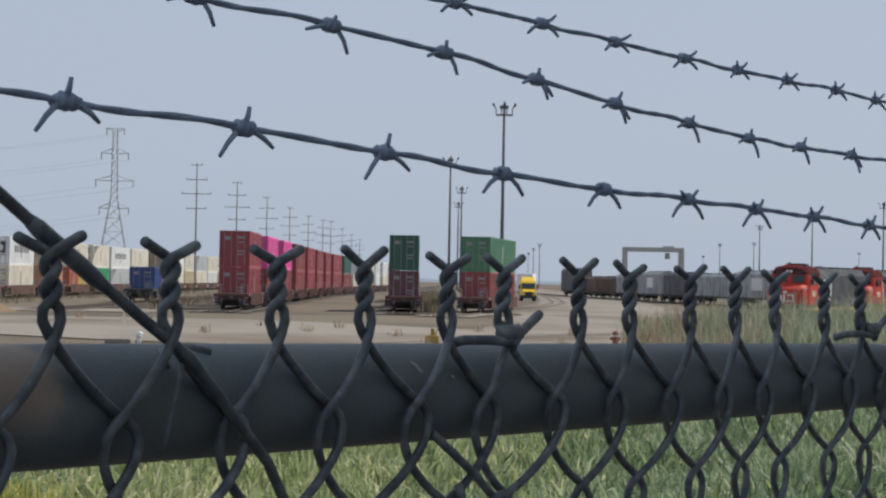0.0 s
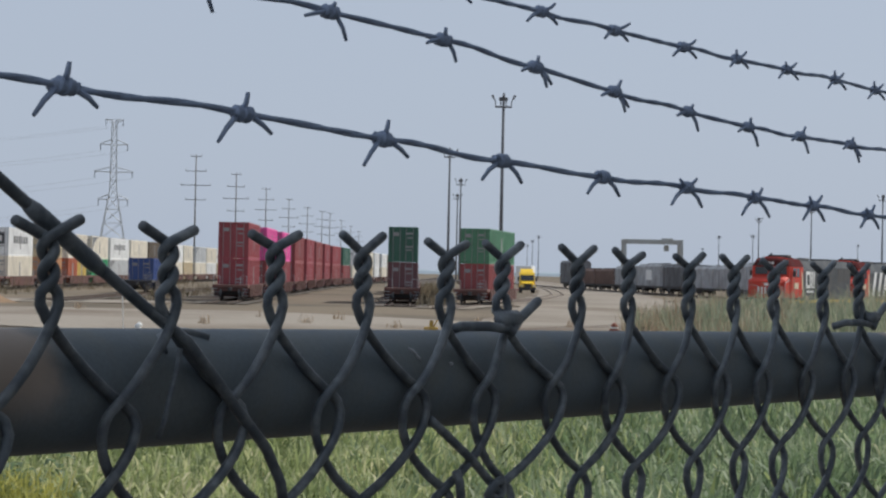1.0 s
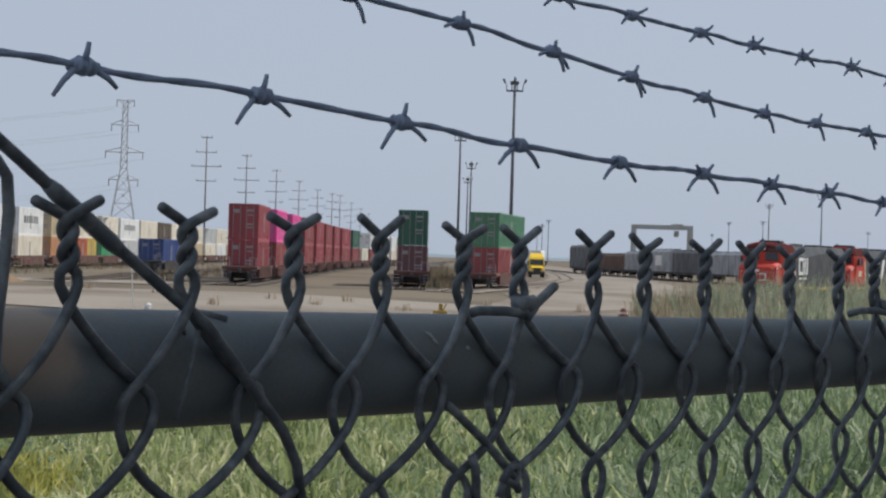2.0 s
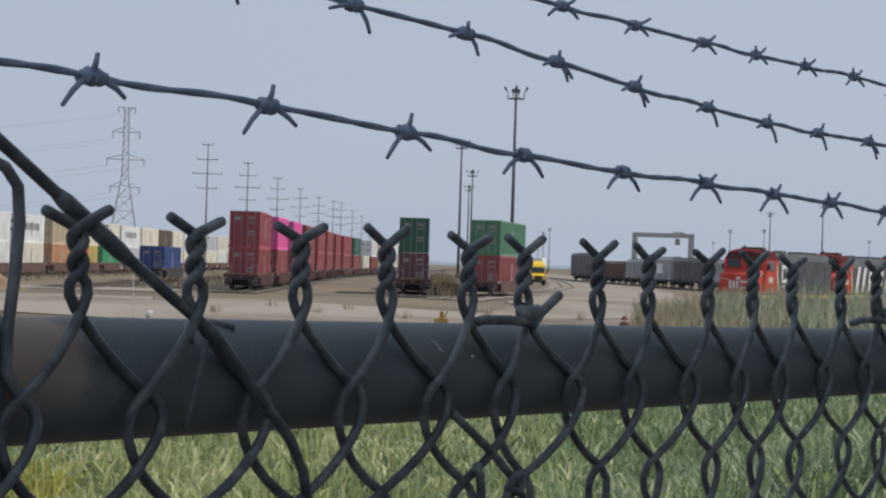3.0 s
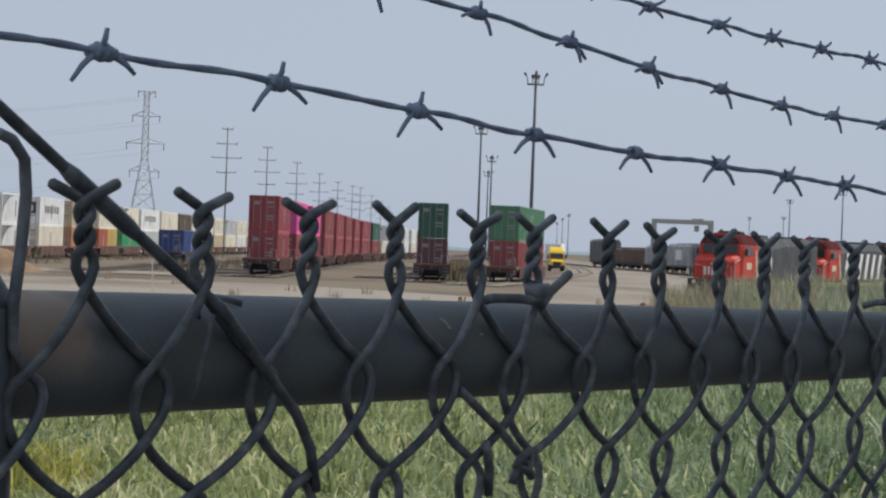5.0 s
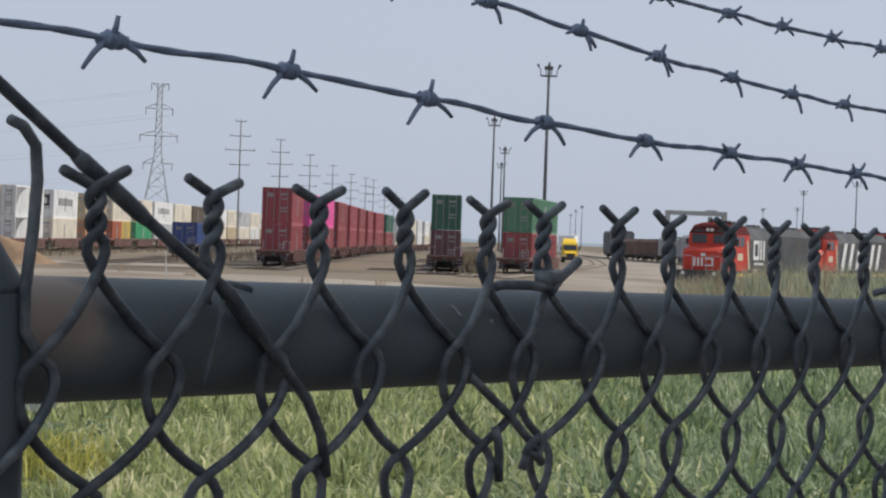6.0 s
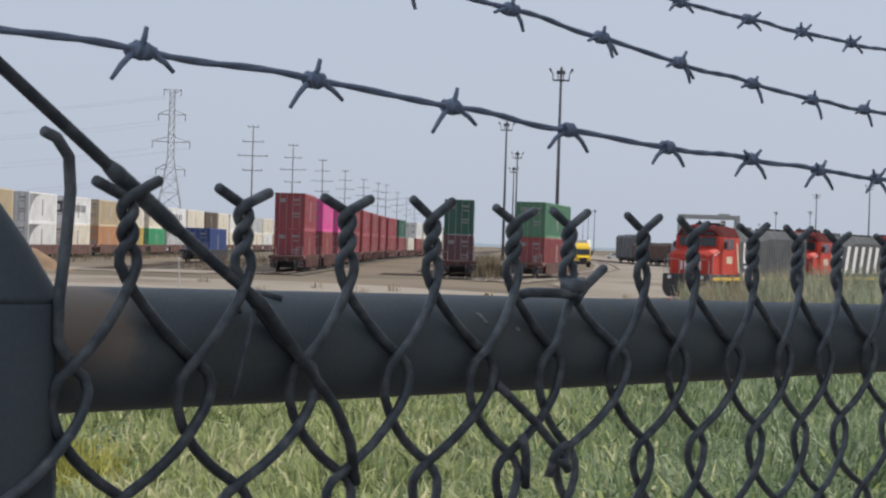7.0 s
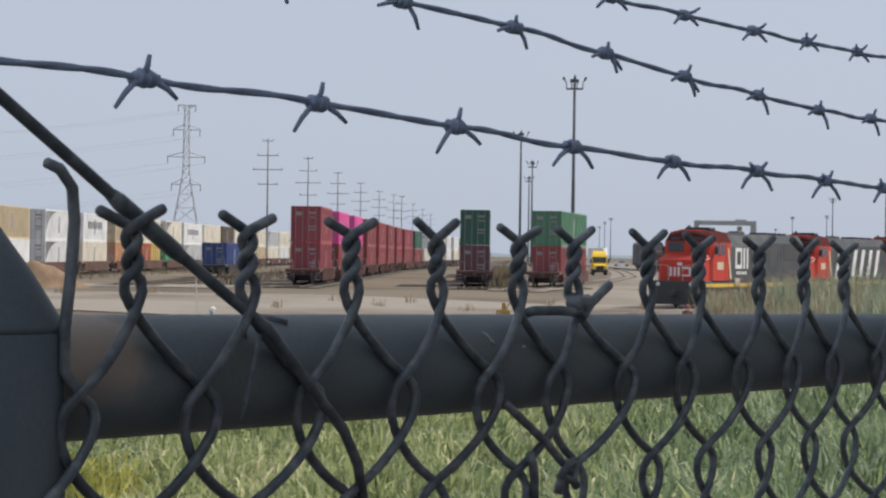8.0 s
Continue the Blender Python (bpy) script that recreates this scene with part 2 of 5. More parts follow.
def strip(pts, width, z, edge=0.0, wobble=0.0):
    """A ribbon on the ground along pts, with slightly uneven edges."""
    g = Geo()
    line, cells = [], max(2, int(width / 2.2))
    for a, b in zip(pts[:-1], pts[1:]):
        k = max(2, int((Vector(b) - Vector(a)).length / 4))
        line += [Vector(a).lerp(Vector(b), i / k) for i in range(k)]
    line.append(Vector(pts[-1]))
    for i, p in enumerate(line):
        d = (line[min(i + 1, len(line) - 1)] - line[max(i - 1, 0)]).normalized()
        s = Vector((d.y, -d.x))
        wl_, wr_ = (width / 2 + wobble * (noise.noise((i * 0.37, k_, width)) * 2) for k_ in (0.0, 9.0))
        a, b = p - s * wl_, p + s * wr_
        for j in range(cells + 1):
            q = a.lerp(b, j / cells)
            g.v.append((q.x, q.y, z + rise(q.x, q.y)))
    w = cells + 1
    for i in range(len(line) - 1):
        for j in range(cells):
            g.f.append((w * i + j, w * i + j + 1, w * (i + 1) + j + 1, w * (i + 1) + j))
    return g


build_ground()
structure("road", strip([(-260, 116), (-60, 113), (-10, 109), (6, 107), (30, 104), (70, 98)], 34, 0.05, wobble=1.2), M_ROAD,
          "pale compacted gravel road across the yard", "road")
structure("road_branch", strip([(9, 112), (14, 170), (19, 250), (24, 330), (27, 450), (30, 900)], 15, 0.06, wobble=0.8), M_ROAD,
          "pale gravel road running away between the trains", "road")
# unseen plain wall, added beside the fence to keep the sun off it
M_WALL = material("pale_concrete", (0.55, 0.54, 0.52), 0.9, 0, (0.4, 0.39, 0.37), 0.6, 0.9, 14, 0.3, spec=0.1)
structure("shade_wall", Geo().box(2.2, 2.5, -12.0, 5.5, 0.3, 7.4, 0.02), M_WALL, "plain pale grey wall added out of view to shade the fence", "wall")
structure("dirt_track", strip([(-300, 160), (-40, 152), (-20, 150)], 14, 0.05, wobble=1.5), M_ROAD,
          "pale worn dirt beside the left tracks", "dirt track")

# ------------------------------------------------------------------ tracks
TRACKS = {
    "red": [(-16.5, 150), (-16.7, 163), (-17.9, 307), (-15, 420), (-8, 600), (0, 900)],
    "middle": [(-3.1, 155), (-3.2, 168), (-4.9, 330), (-4, 600), (0, 900)],
    "green": [(0.1, 150), (2.4, 166), (10, 212), (15, 260), (18, 330), (24, 600)],
    "west": [(-45.5, 120), (-45.5, 480), (-43, 700), (-40, 1000)],
    "blue": [(-28.8, 150), (-29.6, 420), (-28, 700)],
    "grey": [(55, 190), (46, 225), (36, 283), (24.5, 392), (20, 520), (18, 800)],
    "loco": [(25.88 - 0.4305 * d, 155.3 - 0.9026 * d) for d in (75, 50, 25, 0, -30, -60, -100, -160, -300)],
}


def build_track(points, low=0.0, embedded=False):
    base = thing("rail_track", "steel rails on dark ballast and old sleepers", "rail track", kind="structure")
    part("ballast", strip(points, 4.4, 0.07, wobble=0.3), M_ROAD if embedded else M_BALLAST, base)
    total = [Vector(p) for p in points]
    head = 0.1 if embedded and low else 0.18
    for side in (-0.72, 0.72):
        g = Geo()
        rings = []
        for i, p in enumerate(total):
            d = (total[min(i + 1, len(total) - 1)] - total[max(i - 1, 0)]).normalized()
            s = Vector((d.y, -d.x))
            q = p + s * side
            rings.append([(q.x + s.x * a, q.y + s.y * a, z) for a, z in ((-0.035, 0.03 - low), (0.035, 0.03 - low), (0.035, head - low), (-0.035, head - low))])
        g.loft(rings)
        part("rail", g, M_STEEL, base)
    if embedded:
        return
    g = Geo()
    for a, b in zip(total[:-1], total[1:]):
        d = (b - a).normalized()
        s = Vector((d.y, -d.x))
        n = int(min((b - a).length, 120) / 0.65)
        for i in range(n):
            c = a + d * 0.65 * i
            g.loft([[(*(c - s * 1.25 + d * e), z) for e, z in ((-0.11, 0.03 - low), (0.11, 0.03 - low), (0.11, 0.08 - low), (-0.11, 0.08 - low))],
                    [(*(c + s * 1.25 + d * e), z) for e, z in ((-0.11, 0.03 - low), (0.11, 0.03 - low), (0.11, 0.08 - low), (-0.11, 0.08 - low))]])
    tagged(part("sleepers", g, M_SLEEPER, base), kind="stuff")


for key in TRACKS:
    build_track(TRACKS[key], 0.38 if key == "loco" else 0.0, key in ("loco", "green"))


def on_track(points, y):
    """Place and heading (degrees) on a track at the given distance up the yard."""
    for a, b in zip(points[:-1], points[1:]):
        if min(a[1], b[1]) <= y <= max(a[1], b[1]):
            k = (y - a[1]) / (b[1] - a[1])
            return a[0] + (b[0] - a[0]) * k, math.degrees(math.atan2(-(b[0] - a[0]), b[1] - a[1]))
    return points[-1][0], 0.0

# ------------------------------------------------------------------ containers and rail cars
HC = 2.9          # height of a high-cube container
_boxes = {}


def container(paint, length, label, height=HC, marks=True):
    """A steel shipping container; its doors face local -y, base at z = 0."""
    key = (paint.name, length, height, marks)
    if key in _boxes:
        return _boxes[key]
    c = thing("shipping_container", label, "shipping container", "stacked shipping containers")
    L, W = length, 2.44
    for s in (-1, 1):
        g = Geo()
        # trapezoid corrugation of the long wall
        step, y, line = 0.28, 0.16, []
        while y < L - 0.3:
            line += [(y, 0.0), (y + 0.10, 0.0), (y + 0.14, 0.04), (y + 0.24, 0.04)]
            y += step
        line.append((L - 0.16, 0.0))
        b = len(g.v)
        for yy, d in line:
            x = s * (W / 2 - 0.01 - d)
            g.v += [(x, yy, 0.16), (x, yy, height - 0.12)]
        for i in range(len(line) - 1):
            g.f.append((b + 2 * i, b + 2 * i + 2, b + 2 * i + 3, b + 2 * i + 1))
        part("side_wall", g, paint, c)
        part("bottom_rail", Geo().box(s * 1.22 - 0.06, s * 1.22 + 0.0 if s > 0 else s * 1.22 + 0.06, 0.1, L - 0.1, 0.0, 0.16), paint, c)
        part("top_rail", Geo().box(min(s * 1.22, s * 1.16), max(s * 1.22, s * 1.16), 0.1, L - 0.1, height - 0.12, height), paint, c)
        for y0, y1 in ((0, 0.17), (L - 0.17, L)):
            part("corner_post", Geo().box(min(s * 1.22, s * 1.06), max(s * 1.22, s * 1.06), y0, y1, 0.0, height, 0.02), paint, c)
    g = Geo()
    n = int(L / 0.6)
    for i in range(n):
        y = 0.17 + (L - 0.34) * i / n
        g.box(-1.15, 1.15, y, y + (L - 0.34) / n - 0.06, height - 0.06, height - 0.015)
    g.box(-1.16, 1.16, 0.1, L - 0.1, height - 0.07, height - 0.04)
    part("roof", g, paint, c)
    part("floor", Geo().box(-1.15, 1.15, 0.1, L - 0.1, 0.1, 0.16), M_DARK, c)
    part("end_wall", Geo().box(-1.08, 1.08, L - 0.1, L - 0.05, 0.05, height - 0.05), paint, c)
    part("door_header", Geo().box(-1.08, 1.08, 0.02, 0.12, height - 0.14, height), paint, c)
    part("door_sill", Geo().box(-1.08, 1.08, 0.02, 0.12, 0.0, 0.15), paint, c)
    for s in (-1, 1):
        x0, x1 = (0.01, 1.05) if s > 0 else (-1.05, -0.01)
        g = Geo().box(x0, x1, 0.07, 0.11, 0.16, height - 0.15)
        for k in range(4):
            z = 0.3 + k * (height - 0.45) / 4
            g.box(x0 + 0.08, x1 - 0.08, 0.045, 0.07, z, z + (height - 0.45) / 4 - 0.12)
        door = part("door", g, paint, c)
        for x in (x0 + 0.22, x1 - 0.24):
            part("lock_rod", Geo().tube([(x, 0.025, 0.1), (x, 0.025, height - 0.1)], 0.026, 5), M_MARK, door)
    if marks:
        # unreadable lettering as plain bars
        for x, z, w, h in ((0.2, height - 0.62, 0.62, 0.16), (0.35, height - 0.95, 0.4, 0.1), (-0.85, height - 0.75, 0.5, 0.3),
                           (0.25, 1.2, 0.55, 0.12), (0.25, 0.95, 0.5, 0.1)):
            part("lettering", Geo().box(x, x + w, 0.036, 0.044, z, z + h), M_MARK, c)
        part("lettering", Geo().box(1.212, 1.222, L * 0.45, L * 0.45 + 0.55, 0.7, height - 0.6), M_MARK, c)
    _boxes[key] = c
    c["spare"] = 1
    return c


def put_container(paint, length, label, x, y, z, turn, height=HC, marks=True):
    c = container(paint, length, label, height, marks)
    m = pose(x, y, z, 0, 0, turn)
    if c.get("spare"):
        del c["spare"]
        c.matrix_basis = m
        return c
    return copy_thing(c, m)


_car = {}


def well_car(paint, length, label):
    """A low well car, origin at its near coupler on the rail heads, along +y."""
    key = (paint.name, length)
    if key not in _car:
        c = thing("well_car", label, "rail car", "well cars of the container trains")
        L = length
        for s in (-1, 1):
            g = Geo()
            g.prism([(2.2, 0.25), (L - 2.2, 0.25), (L - 2.2, 1.05), (L - 2.6, 1.2), (2.6, 1.2), (2.2, 1.05)], "x", s * 1.40 - 0.05, s * 1.40 + 0.05)
            n = int((L - 5) / 1.1)
            for i in range(n):
                y = 2.6 + i * (L - 5.2) / n
                g.box(s * 1.40 - 0.09, s * 1.40 + 0.09, y, y + 0.1, 0.25, 1.2)
            part("side_sill", g, paint, c)
        part("well_floor", Geo().box(-1.35, 1.35, 2.2, L - 2.2, 0.25, 0.38), paint, c)
        for y0, y1 in ((0.3, 2.25), (L - 2.25, L - 0.3)):
            g = Geo().box(-1.4, 1.4, y0, y1, 0.95, 1.2, 0.03)
            g.box(-1.1, 1.1, y0 + 0.1, y1 - 0.1, 0.7, 0.95)
            part("end_platform", g, paint, c)
            yc = (y0 + y1) / 2
            tr = part("bogie", Geo().box(-0.95, -0.8, yc - 1.25, yc + 1.25, 0.35, 0.68, 0.05).box(0.8, 0.95, yc - 1.25, yc + 1.25, 0.35, 0.68, 0.05)
                      .box(-0.9, 0.9, yc - 0.25, yc + 0.25, 0.38, 0.72), M_DARK, c)
            for dy in (-0.9, 0.9):
                for x in (-0.72, 0.72):
                    part("wheel", Geo().disc((x, yc + dy, 0.43), (1, 0, 0), 0.43, 0.13, 18), M_DARK, tr)
        part("coupler", Geo().box(-0.14, 0.14, -0.05, 0.5, 0.7, 0.98, 0.03), M_DARK, c)
        for s in (-1, 1):
            g = Geo()
            g.tube([(s * 1.3, 0.32, 1.2), (s * 1.3, 0.32, 1.9), (s * 0.8, 0.32, 1.9), (s * 0.8, 0.32, 1.2)], 0.025, 5)
            for z in (0.35, 0.6, 0.85):
                g.box(s * 1.2 - 0.22, s * 1.2 + 0.22, 0.28, 0.33, z, z + 0.04)
            part("ladder", g, M_GALV, c)
        _car[key] = c
        c["spare"] = 1
    return _car[key]


def put_car(paint, length, label, x, y, turn):
    c = well_car(paint, length, label)
    m = pose(x, y, 0.18, 0, 0, turn)
    if c.get("spare"):
        del c["spare"]
        c.matrix_basis = m
        return c
    return copy_thing(c, m)


M_MARK = material("faded_white_marking", (0.28, 0.27, 0.27), 0.7, 0, None, 0.3, 3, 20, 0)


def paint(name, colour, second=None):
    return material(name, colour, 0.55, 0, second or tuple(c * 0.6 + 0.03 for c in colour), 0.55, 0.55, 9, 0.1, per_object=0.1)


P_RED = paint("oxide_red_paint", (0.3, 0.056, 0.066))
P_RED2 = paint("brick_red_paint", (0.28, 0.06, 0.06))
P_PINK = paint("magenta_paint", (0.78, 0.1, 0.36), (0.62, 0.1, 0.3))
P_GREEN = paint("sea_green_paint", (0.09, 0.23, 0.13))
P_DGREEN = paint("bottle_green_paint", (0.04, 0.125, 0.085))
P_BROWN = paint("dull_brown_paint", (0.14, 0.06, 0.065))
P_WHITE = paint("white_box_paint", (0.78, 0.78, 0.76))
P_CREAM = paint("cream_paint", (0.76, 0.7, 0.58))
P_TAN = paint("tan_paint", (0.55, 0.45, 0.29))
P_GREY = paint("grey_box_paint", (0.55, 0.56, 0.56))
P_ORANGE = paint("orange_box_paint", (0.5, 0.26, 0.13))
P_BLUE = paint("navy_blue_paint", (0.04, 0.08, 0.24))
P_UMBER = paint("dark_umber_paint", (0.12, 0.09, 0.06))
P_BRICK = paint("orange_red_paint", (0.42, 0.12, 0.06))
P_YELLOW = paint("faded_yellow_box_paint", (0.62, 0.46, 0.12))
P_YGREEN = paint("bright_green_paint", (0.05, 0.35, 0.15))

L_RED = "oxide red corrugated steel container stacked on a rail car"
L_PINK = "bright magenta steel container stacked on a rail car"
L_GREEN = "green corrugated steel container on top of a stack"
L_LOW = "dull brown steel container in a low well car"
L_CAR = "rusty brown low well car on the rails"


def stack(track, y, length, low, top, low_label, top_label, car_paint=None, carlen=None):
    """A well car with a container in its well and, if given, one on top."""
    carlen = carlen or length + 5.0
    x, turn = on_track(TRACKS[track], y)
    off = (carlen - length) / 2
    d = Vector((-math.sin(radians(turn)), math.cos(radians(turn))))
    put_car(car_paint or M_CAR, carlen, L_CAR, x - d.x * off, y - d.y * off, turn)
    made = [None, None]
    if low:
        made[0] = put_container(low, length, low_label, x, y, 0.18 + 0.39, turn)
    if top:
        made[1] = put_container(top, length, top_label, x, y, 0.18 + 0.39 + HC + 0.02, turn)
    return made


# the red train
for y, ln, low, top in ((163, 12.19, P_RED, P_RED), (182, 12.19, P_RED2, P_PINK), (202, 12.19, P_RED, P_PINK), (222, 16.15, P_RED2, P_RED2),
                        (244, 16.15, P_RED, P_RED), (265, 16.15, P_RED2, P_RED2), (288, 16.15, P_RED, P_RED), (310, 16.15, P_RED2, P_RED),
                        (332, 16.15, P_RED2, P_DGREEN), (354, 16.15, P_CREAM, None), (376, 16.15, P_RED2, P_WHITE), (398, 16.15, P_TAN, P_CREAM),
                        (420, 16.15, P_WHITE, P_WHITE), (442, 16.15, P_CREAM, P_WHITE), (464, 16.15, P_CREAM, P_CREAM), (486, 16.15, P_TAN, P_WHITE)):
    names = {"magenta_paint": L_PINK, "bottle_green_paint": L_GREEN}
    stack("red", y, ln, low, top, L_RED if low in (P_RED, P_RED2) else "pale steel container in a low well car",
          names.get(top.name if top else "", L_RED if top in (P_RED, P_RED2) else "pale steel container on top of a stack"), carlen=ln + 5.2)

# the train with the dark green box at its end
stack("middle", 168, 12.19, P_BROWN, P_DGREEN, L_LOW, L_GREEN)
for y, low in ((190, P_BROWN), (212, None), (234, P_BROWN), (256, P_BROWN)):
    stack("middle", y, 16.15, low, None, L_LOW, "")
# the train with the lighter green box
stack("green", 168, 16.15, P_RED2, P_GREEN, "brick red steel container in a low well car", L_GREEN)

# the long pale train far to the left
WEST = ((138.5, 12.19, P_CREAM, P_TAN), (155.5, 12.19, P_WHITE, P_CREAM), (172.6, 12.19, P_WHITE, P_TAN), (191.1, 12.19, P_WHITE, P_WHITE), (208.0, 12.19, P_CREAM, P_WHITE),
        (225.0, 12.19, P_ORANGE, P_TAN), (241.5, 12.19, None, P_CREAM), (257.7, 12.19, P_YGREEN, P_CREAM), (272.0, 16.15, P_GREY, P_WHITE), (290.0, 16.15, P_CREAM, P_CREAM),
        (308.0, 12.19, P_TAN, P_UMBER), (322.0, 12.19, P_CREAM, P_CREAM), (336.0, 12.19, P_CREAM, P_WHITE), (350.0, 12.19, P_TAN, P_CREAM), (366.5, 16.15, P_CREAM, P_GREY), (384, 16.15, P_WHITE, P_CREAM),
        (401.5, 16.15, P_TAN, P_WHITE), (419, 16.15, P_CREAM, P_CREAM), (436.5, 16.15, P_CREAM, P_CREAM))
SWOOSH = {(172.6, 0), (191.1, 0), (191.1, 1), (257.7, 1), (272.0, 0)}   # stacks whose boxes have a curved grey corner
LETTERED = {(208.0, 1), (272.0, 1)}
for y, ln, low, top in WEST:
    made = stack("west", y, ln, low, top, "pale steel container in a low well car", "pale steel container on top of a stack", M_CAR, 16.6 if y < 265 else ln + 1.2)
    for level, box in enumerate(made):
        if (y, level) in SWOOSH:
            out = [(0.2, HC - 0.14), (0.2, 0.4)]
            out += [(0.2 + 5.5 * (1 - math.cos(radians(a))), 0.4 + (HC - 0.54) * math.sin(radians(a))) for a in range(15, 91, 15)]
            part("side_graphic", Geo().prism(out, "x", 1.213, 1.221), M_CARGREY, box, "curved grey corner graphic")
        if (y, level) in LETTERED:
            for i in range(6):
                yy = ln * 0.2 + i * ln * 0.1
                part("lettering", Geo().box(1.213, 1.224, yy, yy + ln * 0.07, 1.3, 2.05), M_CARGREY, box, "plain dark bar")
            part("emblem", Geo().box(-0.3, 0.75, 0.03, 0.043, 1.2, 2.3), M_DARK, box, "plain dark square")
            part("emblem", Geo().box(-0.05, 0.5, 0.024, 0.03, 1.45, 2.05), M_WHITE, box, "plain white square")
# two short boxes share one well
put_container(P_BRICK, 6.06, "brick red short steel container in a low well car", -45.5, 241.5, 0.57, 0)
put_container(P_YELLOW, 6.06, "faded yellow short steel container in a low well car", -45.5, 247.63, 0.57, 0)
stack("blue", 196, 12.19, P_BLUE, None, "navy blue steel container on a low car", "", M_DARK)

# ------------------------------------------------------------------ fence
F_ALONG, F_BEYOND = Vector((0.5315, 0.847, 0)), Vector((-0.847, 0.5315, 0))
F_START = Vector((-0.154, 0.8025, 0))


def on_fence(u, o, z):
    """u metres along the fence, o metres beyond its mesh, z up."""
    p = F_START + F_ALONG * u + F_BEYOND * o
    return Vector((p.x, p.y, z))


PITCH, ROW, WIRE_R = 0.0743, 0.105, 0.0024
TWISTS = (0.0, 0.0726, 0.1484, 0.2191, 0.2944, 0.3518, 0.4375, 0.5024, 0.5877, 0.6578, 0.7255, 0.8177)


def eye_z(u):
    return 2.7285 - 0.0065 * u


def sheared(u, row):
    """How far the woven rows are pulled along the fence, more so away from the post."""
    first = 0.008 + 0.011 * min(max((u - 0.15) / 0.25, 0.0), 1.0)
    second = 0.014 * min(max((u - 0.25) / 0.3, 0.0), 1.0)
    return first * row if row < 1 else first + (second - first) * min(row - 1, 1.0)


def column(k):
    """Where along the fence the k-th twisted pair stands."""
    if 0 <= k < len(TWISTS):
        return TWISTS[k]
    return k * PITCH if k < 0 else TWISTS[-1] + (k - len(TWISTS) + 1) * PITCH


